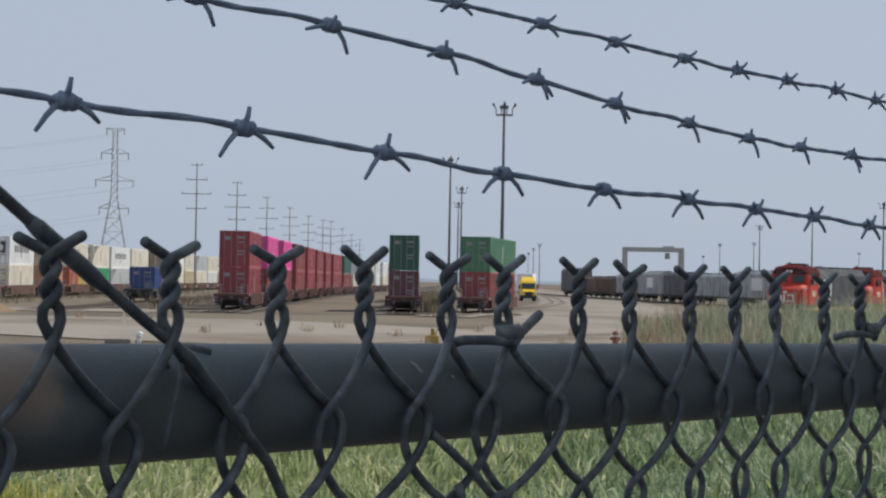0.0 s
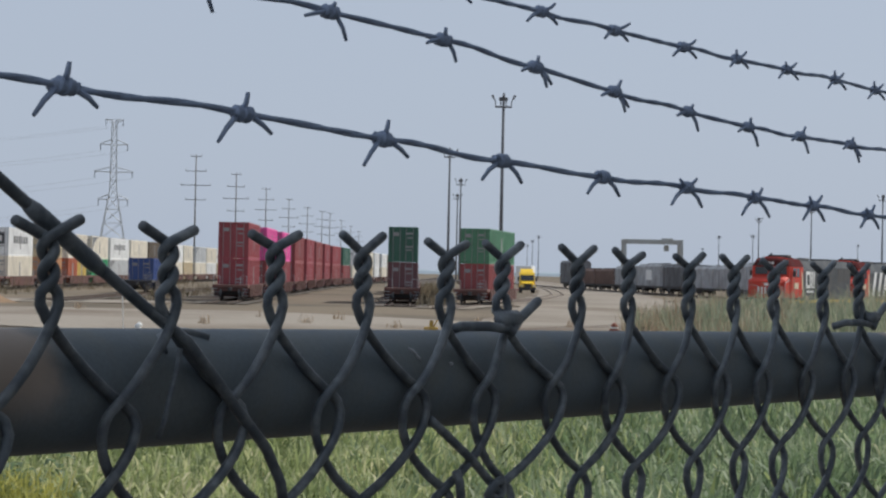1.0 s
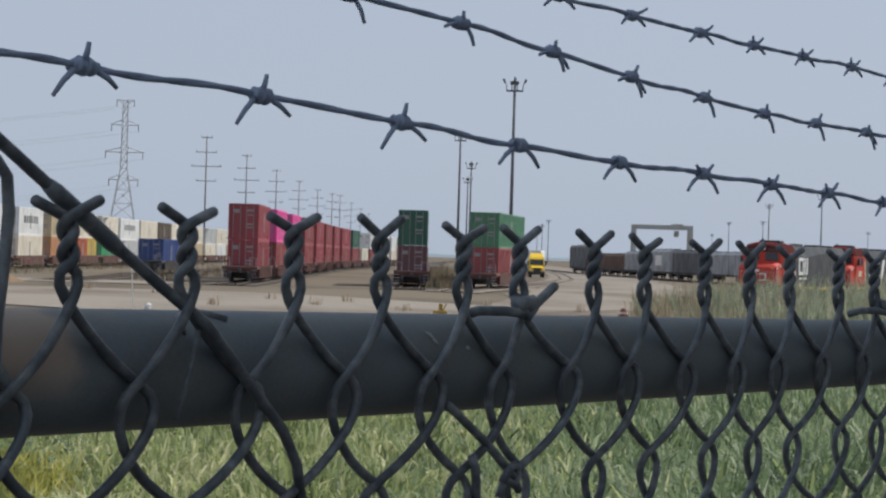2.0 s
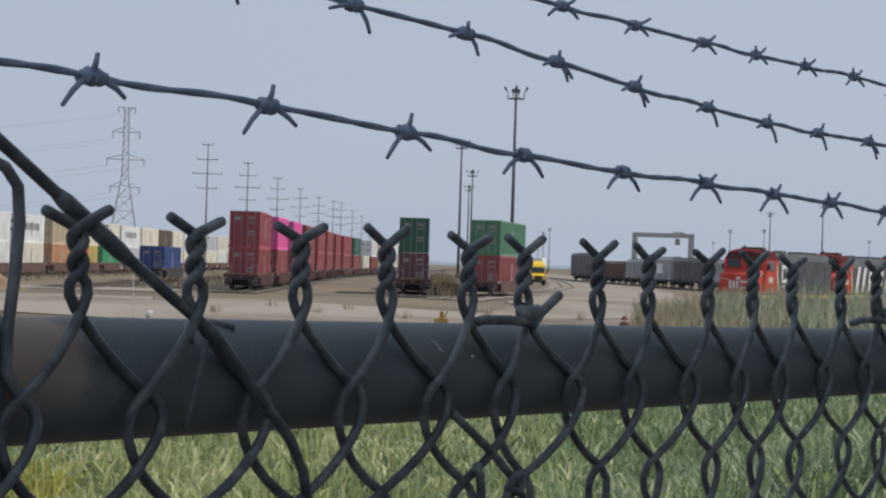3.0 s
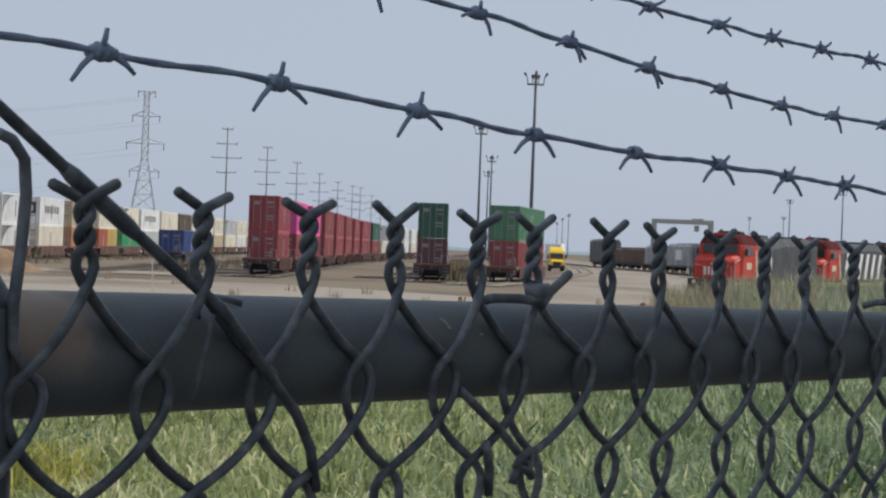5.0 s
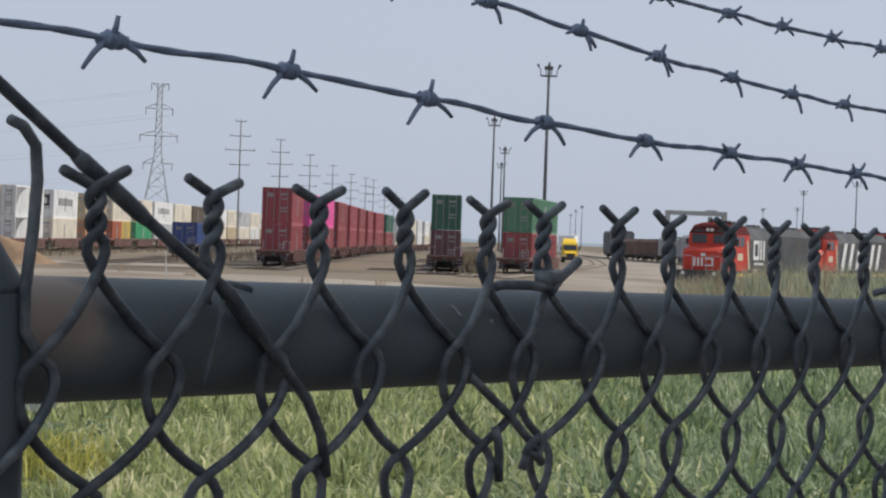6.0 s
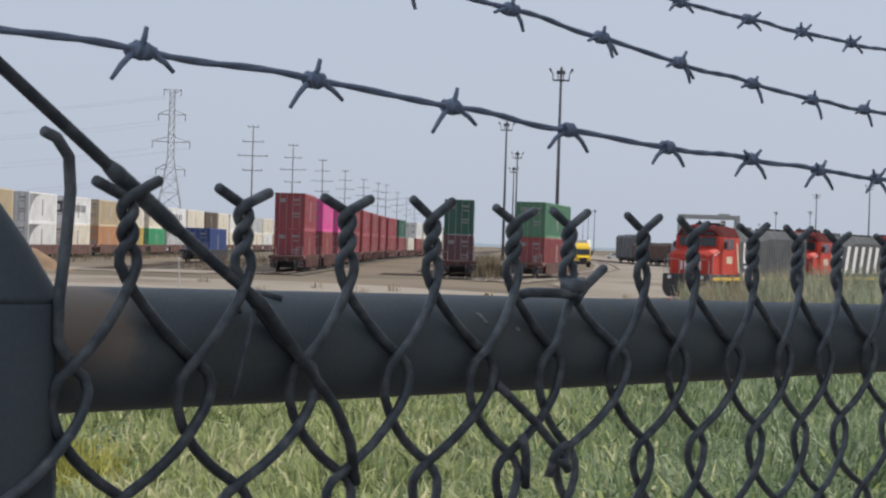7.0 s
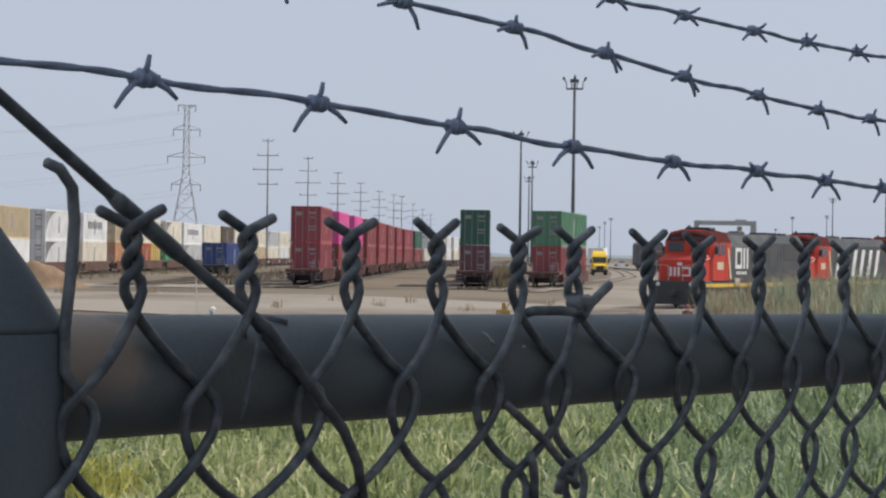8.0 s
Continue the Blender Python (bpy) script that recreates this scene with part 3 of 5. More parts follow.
def build_fence():
    fence = thing("chain_link_fence", "black coated chain-link fence with twisted top and pipe rail", "fence")
    # top rail
    g = Geo()
    g.tube([on_fence(u, 0.0305, 2.6948 - 0.016 * u) for u in (-3.02, -0.03, 0.0, 0.5, 1.0, 1.6, 2.4, 3.2)], 0.0262, 32)
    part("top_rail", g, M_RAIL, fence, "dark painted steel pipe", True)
    # posts with leaning arms that carry the barbed wire
    for u in (-0.052, 3.0):
        post = part("post", Geo().tube([on_fence(u, 0.036, 0.7), on_fence(u, 0.036, 2.715)], 0.0365, 24), M_POST, fence, smooth=True)
        part("post_cap", Geo().tube([on_fence(u, 0.036, z) for z in (2.7151, 2.718, 2.738, 2.756, 2.761)], [0.0365, 0.0355, 0.023, 0.01, 0.003], 24), M_POST, post, smooth=True)
        g = Geo()
        spine = (on_fence(u, 0.045, 2.735), on_fence(u, 0.095, 2.8), on_fence(u, 0.17, 2.895), on_fence(u, 0.3, 3.03))
        side = F_ALONG * 0.012
        up = Vector((0, 0, 0.01)) - F_BEYOND * 0.01
        g.loft([[p - side, p + side, p + side * 0.8 + up, p - side * 0.8 + up] for p in spine])
        part("barb_arm", g, M_POST, post)
    # woven wires, twisted together in pairs at the top
    rnd = random.Random(4)
    count = int(3.2 / PITCH)
    for k in range(-14, count):
        uc = column(k)
        loose = abs(uc + 0.0743) < 0.01
        near = -0.35 < uc < 1.3
        lean = rnd.uniform(-0.12, 0.12)
        turns = rnd.uniform(0.97, 1.03)
        start = radians(rnd.uniform(138, 156))
        spread = rnd.uniform(0.0145, 0.0166)
        for side in (-1, 1):
            pts = []
            ze = eye_z(uc)
            if loose:
                # a broken end that was never twisted in
                if side > 0:
                    pts += [(uc + 0.021, -0.004, ze + 0.052), (uc + 0.028, -0.004, ze + 0.05), (uc + 0.036, -0.003, ze + 0.043), (uc + 0.0385, -0.002, ze + 0.03),
                            (uc + 0.038, -0.001, ze + 0.01), (uc + 0.036, 0.0, ze - 0.012), (uc + 0.037, 0.001, ze - 0.028)]
            else:
                # splayed tip
                tip = spread * side
                top = ze + 0.0362 + rnd.uniform(-0.0012, 0.0012)
                for q in (1.0, 0.94, 0.5, 0.2):
                    pts.append((uc + tip * q + lean * 0.012, -0.0022 * side, ze + 0.0298 + (top - ze - 0.0298) * q))
                steps = 16
                for i in range(steps + 1):
                    s = i / steps
                    a = start + math.pi * 2 * turns * s + (0 if side > 0 else math.pi)
                    r = WIRE_R * 1.02
                    pts.append((uc + r * math.cos(a) + lean * 0.012 * (1 - s), -r * math.sin(a), ze + 0.0285 - 0.0185 * s))
                # the two part into an eye below the twist
                pts.append((uc - side * 0.0052, 0.001 * side, ze + 0.0072))
                pts.append((uc - side * 0.0063, 0.0008 * side, ze + 0.0042))
            # zigzag down to the ground
            z_top = ze + 0.0002
            mid = (uc + column(k + side)) / 2
            hook = 0.0092 if abs(mid - 0.036) < 0.01 else 0.0086 + rnd.uniform(-0.0008, 0.0008)
            inner, outer = uc - side * hook, mid + side * hook
            rows = 19
            m = 20 if near else 8
            legs = []
            for i in range(1, rows * m):
                if i > 6 * m and i % 2:
                    continue
                ph = 2.0 * i / m
                leg, s = int(ph), ph - int(ph)
                run = 0.88 * s + 0.12 * s ** 4 if leg == 0 else s ** 2.2
                if leg == 0:
                    x = uc - side * 0.005 + (outer - uc + side * 0.005) * run
                elif leg % 2:
                    x = outer + (inner - outer) * run
                else:
                    x = inner + (outer - inner) * run
                d = 0.0028 * math.tanh(2.0 * math.sin(math.pi * ph)) * side
                x += 0.0022 * noise.noise((uc * 31, i * 0.11, side))
                z = z_top - 0.043 * ph if ph < 1 else z_top - 0.043 - ROW / 2 * (ph - 1)
                x += sheared(x, ph)
                if loose and z > ze - 0.036:
                    continue
                if ph < 0.5:
                    x += side * 0.0004 * (1 - 2 * ph)
                legs.append([x, d + 0.0012 * noise.noise((uc * 17, i * 0.3, side + 5)), z])
            # round the bends
            for _ in range(1 if near else 2):
                legs = [legs[0]] + [[0.25 * p[0] + 0.5 * q[0] + 0.25 * r[0], 0.25 * p[1] + 0.5 * q[1] + 0.25 * r[1], q[2]]
                                    for p, q, r in zip(legs[:-2], legs[1:-1], legs[2:])] + [legs[-1]]
            join = len(pts)
            pts += legs
            # ease the twist into the eye
            for _ in range(1 if not loose else 0):
                was = [tuple(p) for p in pts]
                for i in range(join - 3, join + 4):
                    pts[i] = tuple(0.3 * was[i - 1][c] + 0.4 * was[i][c] + 0.3 * was[i + 1][c] for c in range(3))
            g = Geo()
            g.tube([on_fence(*p) for p in pts], [WIRE_R * 0.9] + [WIRE_R] * (len(pts) - 1), 8 if near else 5)
            part("woven_wire", g, M_WIRE, fence, smooth=True)
    # wire ties that hold the mesh to the rail
    for u in (0.351, 0.905, 1.5):
        z = eye_z(u)
        g = Geo()
        g.tube([on_fence(u - 0.045, 0.008, z - 0.0105), on_fence(u - 0.038, 0.001, z - 0.0075), on_fence(u - 0.02, -0.005, z - 0.0075), on_fence(u - 0.003, -0.006, z - 0.009),
                on_fence(u + 0.004, -0.003, z - 0.003), on_fence(u + 0.0, 0.003, z + 0.001), on_fence(u - 0.006, -0.004, z - 0.003), on_fence(u - 0.001, -0.008, z - 0.011),
                on_fence(u + 0.01, -0.006, z - 0.004), on_fence(u + 0.03, -0.006, z + 0.0058), on_fence(u + 0.031, -0.006, z + 0.0063)], [0.0027] * 10 + [0.0024], 8)
        g.tube([on_fence(u - 0.008, -0.005, z - 0.004), on_fence(u + 0.008, -0.005, z - 0.004)], [0.0045, 0.0052], 8)
        part("wire_tie", g, M_WIRE, fence, "twisted tie wire", True)
    # the wire tail on the second eye that lies over the rail
    g = Geo().tube([on_fence(u, 0.0305 - 0.0262 * math.cos(radians(a)), 2.6932 + 0.0262 * math.sin(radians(a)))
                    for u, a in ((0.083, 40), (0.09, 62), (0.1, 72), (0.112, 70), (0.121, 58))], 0.002, 8)
    part("wire_tie", g, M_WIRE, fence, "twisted tie wire", True)
    # a thin loose strand hanging from the second eye
    g = Geo().tube([on_fence(0.079, -0.002, 2.712), on_fence(0.0765, -0.0025, 2.703), on_fence(0.0725, -0.002, 2.691), on_fence(0.0705, -0.0015, 2.682), on_fence(0.0685, 0.0, 2.674)], 0.0013, 6)
    part("wire_tie", g, M_WIRE, fence, "twisted tie wire", True)
    # pale scuffs where the paint has chipped off the rail
    for u, a, run, drop in ((0.2775, 42, 0.005, 13), (0.2805, 31, 0.003, 5), (0.31, 22, 0.003, 3), (0.64, 10, 0.004, 2)):
        g = Geo().tube([on_fence(u + run * q, 0.0305 - 0.0262 * math.cos(radians(a - drop * q)), 2.6948 - 0.016 * u + 0.0262 * math.sin(radians(a - drop * q)))
                        for q in (0, 0.35, 0.7, 1)], [0.0003, 0.0012, 0.0008, 0.0003], 5)
        part("paint_chip", g, M_GALV, fence, "pale chipped paint")
    # knotted repair wires low on the mesh
    for pts in (((0.279, -0.0025, 2.6715), (0.2854, -0.003, 2.6678), (0.317, -0.004, 2.6494), (0.3411, -0.005, 2.6324), (0.352, -0.004, 2.622)),
                ((0.299, -0.006, 2.6445), (0.301, -0.007, 2.639), (0.3045, -0.006, 2.63), (0.308, -0.004, 2.616)),
                ((0.331, -0.006, 2.628), (0.335, -0.008, 2.6355), (0.344, -0.007, 2.6365), (0.347, -0.006, 2.631), (0.341, -0.008, 2.626), (0.333, -0.006, 2.630), (0.33, -0.005, 2.62))):
        part("wire_tie", Geo().tube([on_fence(*p) for p in pts], 0.0025, 8), M_WIRE, fence, "twisted tie wire", True)
    # slanting brace wire with a crimped sleeve
    line = [on_fence(-0.22, 0.0048, 2.892), on_fence(-0.025, 0.0048, 2.7800), on_fence(0.0154, 0.0048, 2.7566), on_fence(0.062, 0.004, 2.7300), on_fence(0.0735, 0.0, 2.7215),
            on_fence(0.081, -0.0045, 2.715), on_fence(0.096, -0.0048, 2.702), on_fence(0.113, -0.0048, 2.687), on_fence(0.1378, -0.0045, 2.6665), on_fence(0.15, -0.004, 2.65), on_fence(0.158, -0.002, 2.63)]
    brace = part("brace_wire", Geo().tube(line, 0.0026, 10), M_WIRE, fence, "straight slanting wire with a crimped sleeve", True)
    part("sleeve", Geo().tube([on_fence(-0.0085, 0.0048, 2.7704), on_fence(-0.0035, 0.0048, 2.7675), on_fence(0.03, 0.0048, 2.7483), on_fence(0.036, 0.0048, 2.7448)], [0.0028, 0.0037, 0.0037, 0.0028], 10), M_WIRE, brace, smooth=True)


# each strand: its place beyond the mesh, and where along it its barbs sit and how high
STRANDS = (
    (0.10, ((-0.155, 2.832), (-0.02, 2.8316), (0.1137, 2.8304), (0.25, 2.8278), (0.3832, 2.8233), (0.5193, 2.8185), (0.6575, 2.8152), (0.7924, 2.8142), (0.9214, 2.8118),
            (1.044, 2.8102), (1.179, 2.8074), (1.31, 2.806))),
    (0.17, ((-0.235, 2.909), (-0.1, 2.909), (0.03, 2.9085), (0.162, 2.9075), (0.2932, 2.9067), (0.4248, 2.9058), (0.5567, 2.9028), (0.6826, 2.8966), (0.8072, 2.8896), (0.9412, 2.8846),
            (1.0655, 2.8805), (1.1846, 2.8804), (1.3164, 2.8811), (1.445, 2.881))),
    (0.235, ((-0.1, 2.957), (0.03, 2.957), (0.16, 2.9565), (0.29, 2.956), (0.415, 2.9555), (0.545, 2.9552), (0.6741, 2.9549), (0.8042, 2.9547), (0.9313, 2.9539), (1.0658, 2.954), (1.185, 2.955),
             (1.3064, 2.9565), (1.4383, 2.9584), (1.5573, 2.9578), (1.685, 2.957))),
)


def strand_height(knots, u):
    """Height of a strand: a smooth line through its barbs, slightly kinked at each."""
    n = len(knots)
    i = 0
    while i < n - 2 and u > knots[i + 1][0]:
        i += 1
    (u0, z0), (u1, z1) = knots[i], knots[i + 1]
    if u > u1:
        return z1
    ma = (z1 - knots[i - 1][1]) / (u1 - knots[i - 1][0]) if i else (z1 - z0) / (u1 - u0)
    mb = (knots[i + 2][1] - z0) / (knots[i + 2][0] - u0) if i + 2 < n else (z1 - z0) / (u1 - u0)
    w = u1 - u0
    t = (u - u0) / w
    z = (2 * t ** 3 - 3 * t ** 2 + 1) * z0 + (t ** 3 - 2 * t ** 2 + t) * w * ma + (3 * t ** 2 - 2 * t ** 3) * z1 + (t ** 3 - t ** 2) * w * mb
    return z + 0.0011 * math.sin(math.pi * 2 * t) * math.sin(u0 * 37)


def build_barbed_wires():
    rnd = random.Random(11)
    for o, knots in STRANDS:
        strand = thing("barbed_wire", "dark barbed wire strand strung above the fence", "barbed wire", "barbed wire strands")
        reach = [k[0] for k in knots]
        while reach[-1] < 2.9:
            reach.append(reach[-1] + rnd.uniform(0.125, 0.136))
        g = Geo()
        for w in (0, math.pi):
            pts = []
            for i in range(361):
                u = knots[0][0] + (3.0 - knots[0][0]) * i / 360
                ang = u * 75 + w + 1.2 * math.sin(u * 21 + o * 40)
                pts.append(on_fence(u, o + 0.0005 * math.sin(ang), strand_height(knots, u) + 0.0005 * math.cos(ang)))
            g.tube(pts, 0.0015, 8)
        part("twisted_wire", g, M_BARB, strand, smooth=True)
        for n, u in enumerate(reach):
            z = strand_height(knots, u)
            g = Geo()
            # the tight coil round the strand
            turn = rnd.uniform(0, 6.28)
            fat = rnd.uniform(0.9, 1.12)
            g.tube([on_fence(u + d, o, z) for d in (-0.0085, -0.007, -0.003, 0.001, 0.005, 0.0078, 0.009)],
                   [0.0018, 0.0033 * fat, 0.0041, 0.0043 * fat, 0.004, 0.003, 0.0017], 12)
            pts = []
            for i in range(37):
                s = i / 36
                ang = math.pi * 2 * 2.6 * s + turn
                rr = 0.0027 + 0.0008 * math.sin(math.pi * s)
                pts.append(on_fence(u - 0.0072 + 0.0145 * s, o + rr * math.sin(ang), z + rr * math.cos(ang)))
            g.tube(pts, 0.0016, 6)
            # cut points
            q = 1 + rnd.uniform(-0.12, 0.14)
            if o < 0.12:
                long_barb = u < 0.7
                ends = [(-0.0065, (-0.0235 if u < 0.45 else -0.031) * q, -0.0155 * q if u < 0.45 else -0.0135 * q), (0.0065, 0.0195 * q, -0.0088 * q if u < 0.45 else -0.0135 * q),
                        (-0.001, -0.0005, 0.0112) if u < 0.45 else ((-0.004, -0.012, 0.003) if long_barb else (0.002, rnd.uniform(0.004, 0.012), rnd.uniform(0.006, 0.01)))]
                if not long_barb:
                    ends.append((-0.004, rnd.uniform(-0.02, -0.006), rnd.uniform(0.004, 0.0075)))
            elif o < 0.2:
                ends = [(-0.006, -0.028 * q, -0.0055 * q), (0.0065, 0.0125 * q, -0.0155 * q), (0.0, rnd.uniform(-0.004, 0.006), rnd.uniform(0.006, 0.0095))]
                if rnd.random() < 0.4:
                    ends.append((0.005, 0.018, -0.011))
            else:
                ends = [(-0.006, -0.027 * q, -0.0105 * q), (0.006, 0.02 * q, -0.008 * q), (0.003, rnd.uniform(0.012, 0.022), 0.008)]
                if rnd.random() < 0.6:
                    ends.append((-0.005, rnd.uniform(-0.013, -0.007), rnd.uniform(0.005, 0.009)))
            for d0, du, dz in ends:
                p0 = on_fence(u + d0, o - 0.001, z + dz * 0.12)
                p1 = on_fence(u + d0 + (du - d0) * rnd.uniform(0.5, 0.62), o - 0.003, z + dz * 0.52)
                p2 = on_fence(u + du, o - 0.004, z + dz)
                g.tube([p0, p1, p2], [0.0016, 0.0015, 0.0011], 8)
            part("barb", g, M_BARB, strand, smooth=True)


build_fence()
build_barbed_wires()

# ------------------------------------------------------------------ locomotives
P_LOCO = material("locomotive_red", (0.5, 0.055, 0.036), 0.5, 0, (0.42, 0.055, 0.04), 0.4, 0.7, 10, 0.08, spec=0.2)
P_HOOD = material("locomotive_black", (0.1, 0.105, 0.112), 0.65, 0, (0.15, 0.15, 0.147), 0.5, 0.8, 12, 0.1, spec=0.0)
P_ROOF = material("dark_maroon_roof", (0.1, 0.03, 0.03), 0.7, 0, (0.07, 0.045, 0.045), 0.6, 1.2, 12, 0.1, spec=0.0)
P_SILL = material("safety_yellow_stripe", (0.8, 0.52, 0.03), 0.6, 0, (0.5, 0.35, 0.08), 0.4, 1.0, 12, 0.1)
P_FLASH = material("pale_cream_paint", (0.6, 0.5, 0.36), 0.5, 0, None, 0.3, 2, 15, 0.05)
WHEEL_R = 0.51


def locomotive(label, stripes):
    """A six-axle road engine: origin at the front on the rail heads, nose towards +y."""
    c = thing("locomotive", label, "locomotive", "coupled locomotives")
    part("frame", Geo().box(-1.5, 1.5, -20.7, -0.35, 1.2, 1.62, 0.04), P_HOOD, c, "black walkway frame")
    for s in (-1, 1):
        part("sill_stripe", Geo().box(min(s * 1.5, s * 1.52), max(s * 1.5, s * 1.52), -20.4, -1.0, 1.24, 1.44), P_SILL, c, "yellow sill stripe")
    # pilot and coupler
    pilot = part("pilot", Geo().prism([(-1.5, 1.6), (1.5, 1.6), (1.5, 0.62), (1.2, 0.2), (-1.2, 0.2), (-1.5, 0.62)], "y", -0.35, -0.2), M_DARK, c)
    part("coupler", Geo().box(-0.18, 0.18, -0.3, 0.4, 0.7, 1.05, 0.05), M_DARK, pilot)
    for s in (-1, 1):
        part("ditch_light", Geo().disc((s * 1.05, -0.16, 1.42), (0, 1, 0), 0.12, 0.1, 14), M_LAMP, pilot)
        g = Geo()
        for z in (0.35, 0.68, 1.0, 1.32):
            g.box(s * 1.28 - 0.2, s * 1.28 + 0.2, -0.95, -0.5, z, z + 0.05)
        part("steps", g, M_DARK, pilot)
        part("handrail", Geo().tube([(s * 1.46, -0.3, 0.9), (s * 1.46, -0.28, 2.5), (s * 0.95, -0.28, 2.55), (s * 0.45, -0.28, 2.5), (s * 0.45, -0.3, 1.6)], 0.022, 6), M_GALV, pilot)
    # wide nose with bevelled brow
    nose = part("nose", Geo().loft([[(-1.42, -2.3, 1.62), (1.42, -2.3, 1.62), (1.42, -2.3, 3.15), (1.15, -2.3, 3.32), (-1.15, -2.3, 3.32), (-1.42, -2.3, 3.15)],
                                    [(-1.42, -1.15, 1.62), (1.42, -1.15, 1.62), (1.42, -1.15, 2.9), (1.12, -1.15, 3.05), (-1.12, -1.15, 3.05), (-1.42, -1.15, 2.9)],
                                    [(-1.15, -0.85, 1.62), (1.15, -0.85, 1.62), (1.15, -0.85, 2.72), (0.95, -0.85, 2.86), (-0.95, -0.85, 2.86), (-1.15, -0.85, 2.72)]]), P_LOCO, c, "red wide nose")
    part("nose_door", Geo().box(0.1, 0.68, -0.87, -0.825, 1.68, 2.68, 0.02), P_LOCO, nose)
    # the emblem as plain white bands
    for x0, x1, z0, z1 in ((-0.75, -0.18, 2.32, 2.43), (-0.75, -0.64, 1.98, 2.32), (-0.75, -0.18, 1.88, 1.98), (-0.05, 0.08, 1.88, 2.43), (0.2, 0.33, 1.88, 2.43), (0.45, 0.58, 1.88, 2.43)):
        part("emblem", Geo().box(x0, x1, -0.84, -0.815, z0, z1), M_WHITE, nose, "plain white emblem band")
    part("number_bar", Geo().box(-0.2, 0.1, -0.84, -0.815, 2.52, 2.7), M_WHITE, nose, "plain white bar")
    # cab
    cab = part("cab", Geo().loft([[(-1.55, -5.6, 1.62), (1.55, -5.6, 1.62), (1.55, -5.6, 3.95), (1.2, -5.6, 4.5), (0.5, -5.6, 4.68), (-0.5, -5.6, 4.68), (-1.2, -5.6, 4.5), (-1.55, -5.6, 3.95)],
                                  [(-1.55, -2.5, 1.62), (1.55, -2.5, 1.62), (1.55, -2.5, 3.95), (1.2, -2.5, 4.5), (0.5, -2.5, 4.68), (-0.5, -2.5, 4.68), (-1.2, -2.5, 4.5), (-1.55, -2.5, 3.95)],
                                  [(-1.42, -2.2, 1.62), (1.42, -2.2, 1.62), (1.42, -2.2, 3.85), (1.1, -2.2, 4.3), (0.45, -2.2, 4.45), (-0.45, -2.2, 4.45), (-1.1, -2.2, 4.3), (-1.42, -2.2, 3.85)]]), P_LOCO, c, "red driving cab")
    for s in (-1, 1):
        part("windscreen", Geo().box(s * 0.72 - 0.5, s * 0.72 + 0.5, -2.23, -2.17, 3.36, 3.95, 0.02), M_GLASS, cab, "dark windscreen")
        for y0, y1 in ((-3.5, -2.75), (-4.5, -3.65)):
            part("side_window", Geo().box(min(s * 1.54, s * 1.57), max(s * 1.54, s * 1.57), y0, y1, 3.2, 3.85), M_GLASS, cab)
        part("cab_door", Geo().box(min(s * 1.54, s * 1.565), max(s * 1.54, s * 1.565), -5.2, -4.65, 1.7, 3.8), P_LOCO, cab)
        part("number_board", Geo().box(s * 0.75 - 0.3, s * 0.75 + 0.3, -2.2, -2.16, 4.06, 4.24), M_DARK, cab)
    part("roof", Geo().loft([[(x, y, z) for x, z in ((-1.57, 3.97), (1.57, 3.97), (1.22, 4.53), (0.5, 4.71), (-0.5, 4.71), (-1.22, 4.53))] for y in (-5.62, -2.55)]), P_ROOF, cab, "dull maroon cab roof")
    part("brow", Geo().loft([[(-1.57, -2.56, 3.97), (1.57, -2.56, 3.97), (1.22, -2.56, 4.53), (0.5, -2.56, 4.71), (-0.5, -2.56, 4.71), (-1.22, -2.56, 4.53)],
                             [(-1.4, -2.19, 3.99), (1.4, -2.19, 3.99), (1.12, -2.19, 4.33), (0.46, -2.19, 4.48), (-0.46, -2.19, 4.48), (-1.12, -2.19, 4.33)]]), P_ROOF, cab, "dull maroon brow over the windscreen")
    for s in (-1, 1):
        part("nose_handrail", Geo().tube([(s * 1.46, -0.95, 1.7), (s * 1.47, -0.95, 2.75), (s * 1.47, -2.2, 3.0)], 0.025, 5), M_GALV, cab, "pale handrail")
        part("door_step", Geo().box(min(s * 1.5, s * 1.62), max(s * 1.5, s * 1.62), -5.15, -4.7, 0.5, 0.58), P_SILL, cab)
        part("mirror", Geo().box(s * 1.68 - 0.1, s * 1.68 + 0.1, -2.72, -2.66, 3.25, 3.65), M_DARK, cab)
        part("window_frame", Geo().box(min(s * 1.55, s * 1.58), max(s * 1.55, s * 1.58), -3.64, -3.51, 3.1, 3.95), P_LOCO, cab)
        part("cab_stripe", Geo().box(min(s * 1.552, s * 1.566), max(s * 1.552, s * 1.566), -4.3, -3.2, 2.3, 2.75), P_FLASH, cab, "pale crest panel")
    part("air_unit", Geo().box(-0.8, 0.8, -4.9, -3.9, 4.66, 4.86, 0.05), M_DARK, cab, "flat roof air unit")
    part("headlight", Geo().disc((-0.14, -2.16, 4.22), (0, 1, 0), 0.11, 0.12, 12), M_LAMP, cab)
    part("headlight", Geo().disc((0.14, -2.16, 4.22), (0, 1, 0), 0.11, 0.12, 12), M_LAMP, cab)
    part("horn", Geo().tube([(0.3, -3.6, 4.68), (0.3, -3.6, 4.85), (0.3, -3.2, 4.9)], [0.03, 0.03, 0.08], 8), M_DARK, cab)
    # full-width cowl behind the cab, with tapering roof, doors, grilles and fans
    shape = ((-1.52, 1.62), (1.52, 1.62), (1.52, 3.7), (0.95, 4.45), (-0.95, 4.45), (-1.52, 3.7))
    back = ((-1.52, 1.62), (1.52, 1.62), (1.52, 4.0), (1.15, 4.55), (-1.15, 4.55), (-1.52, 4.0))
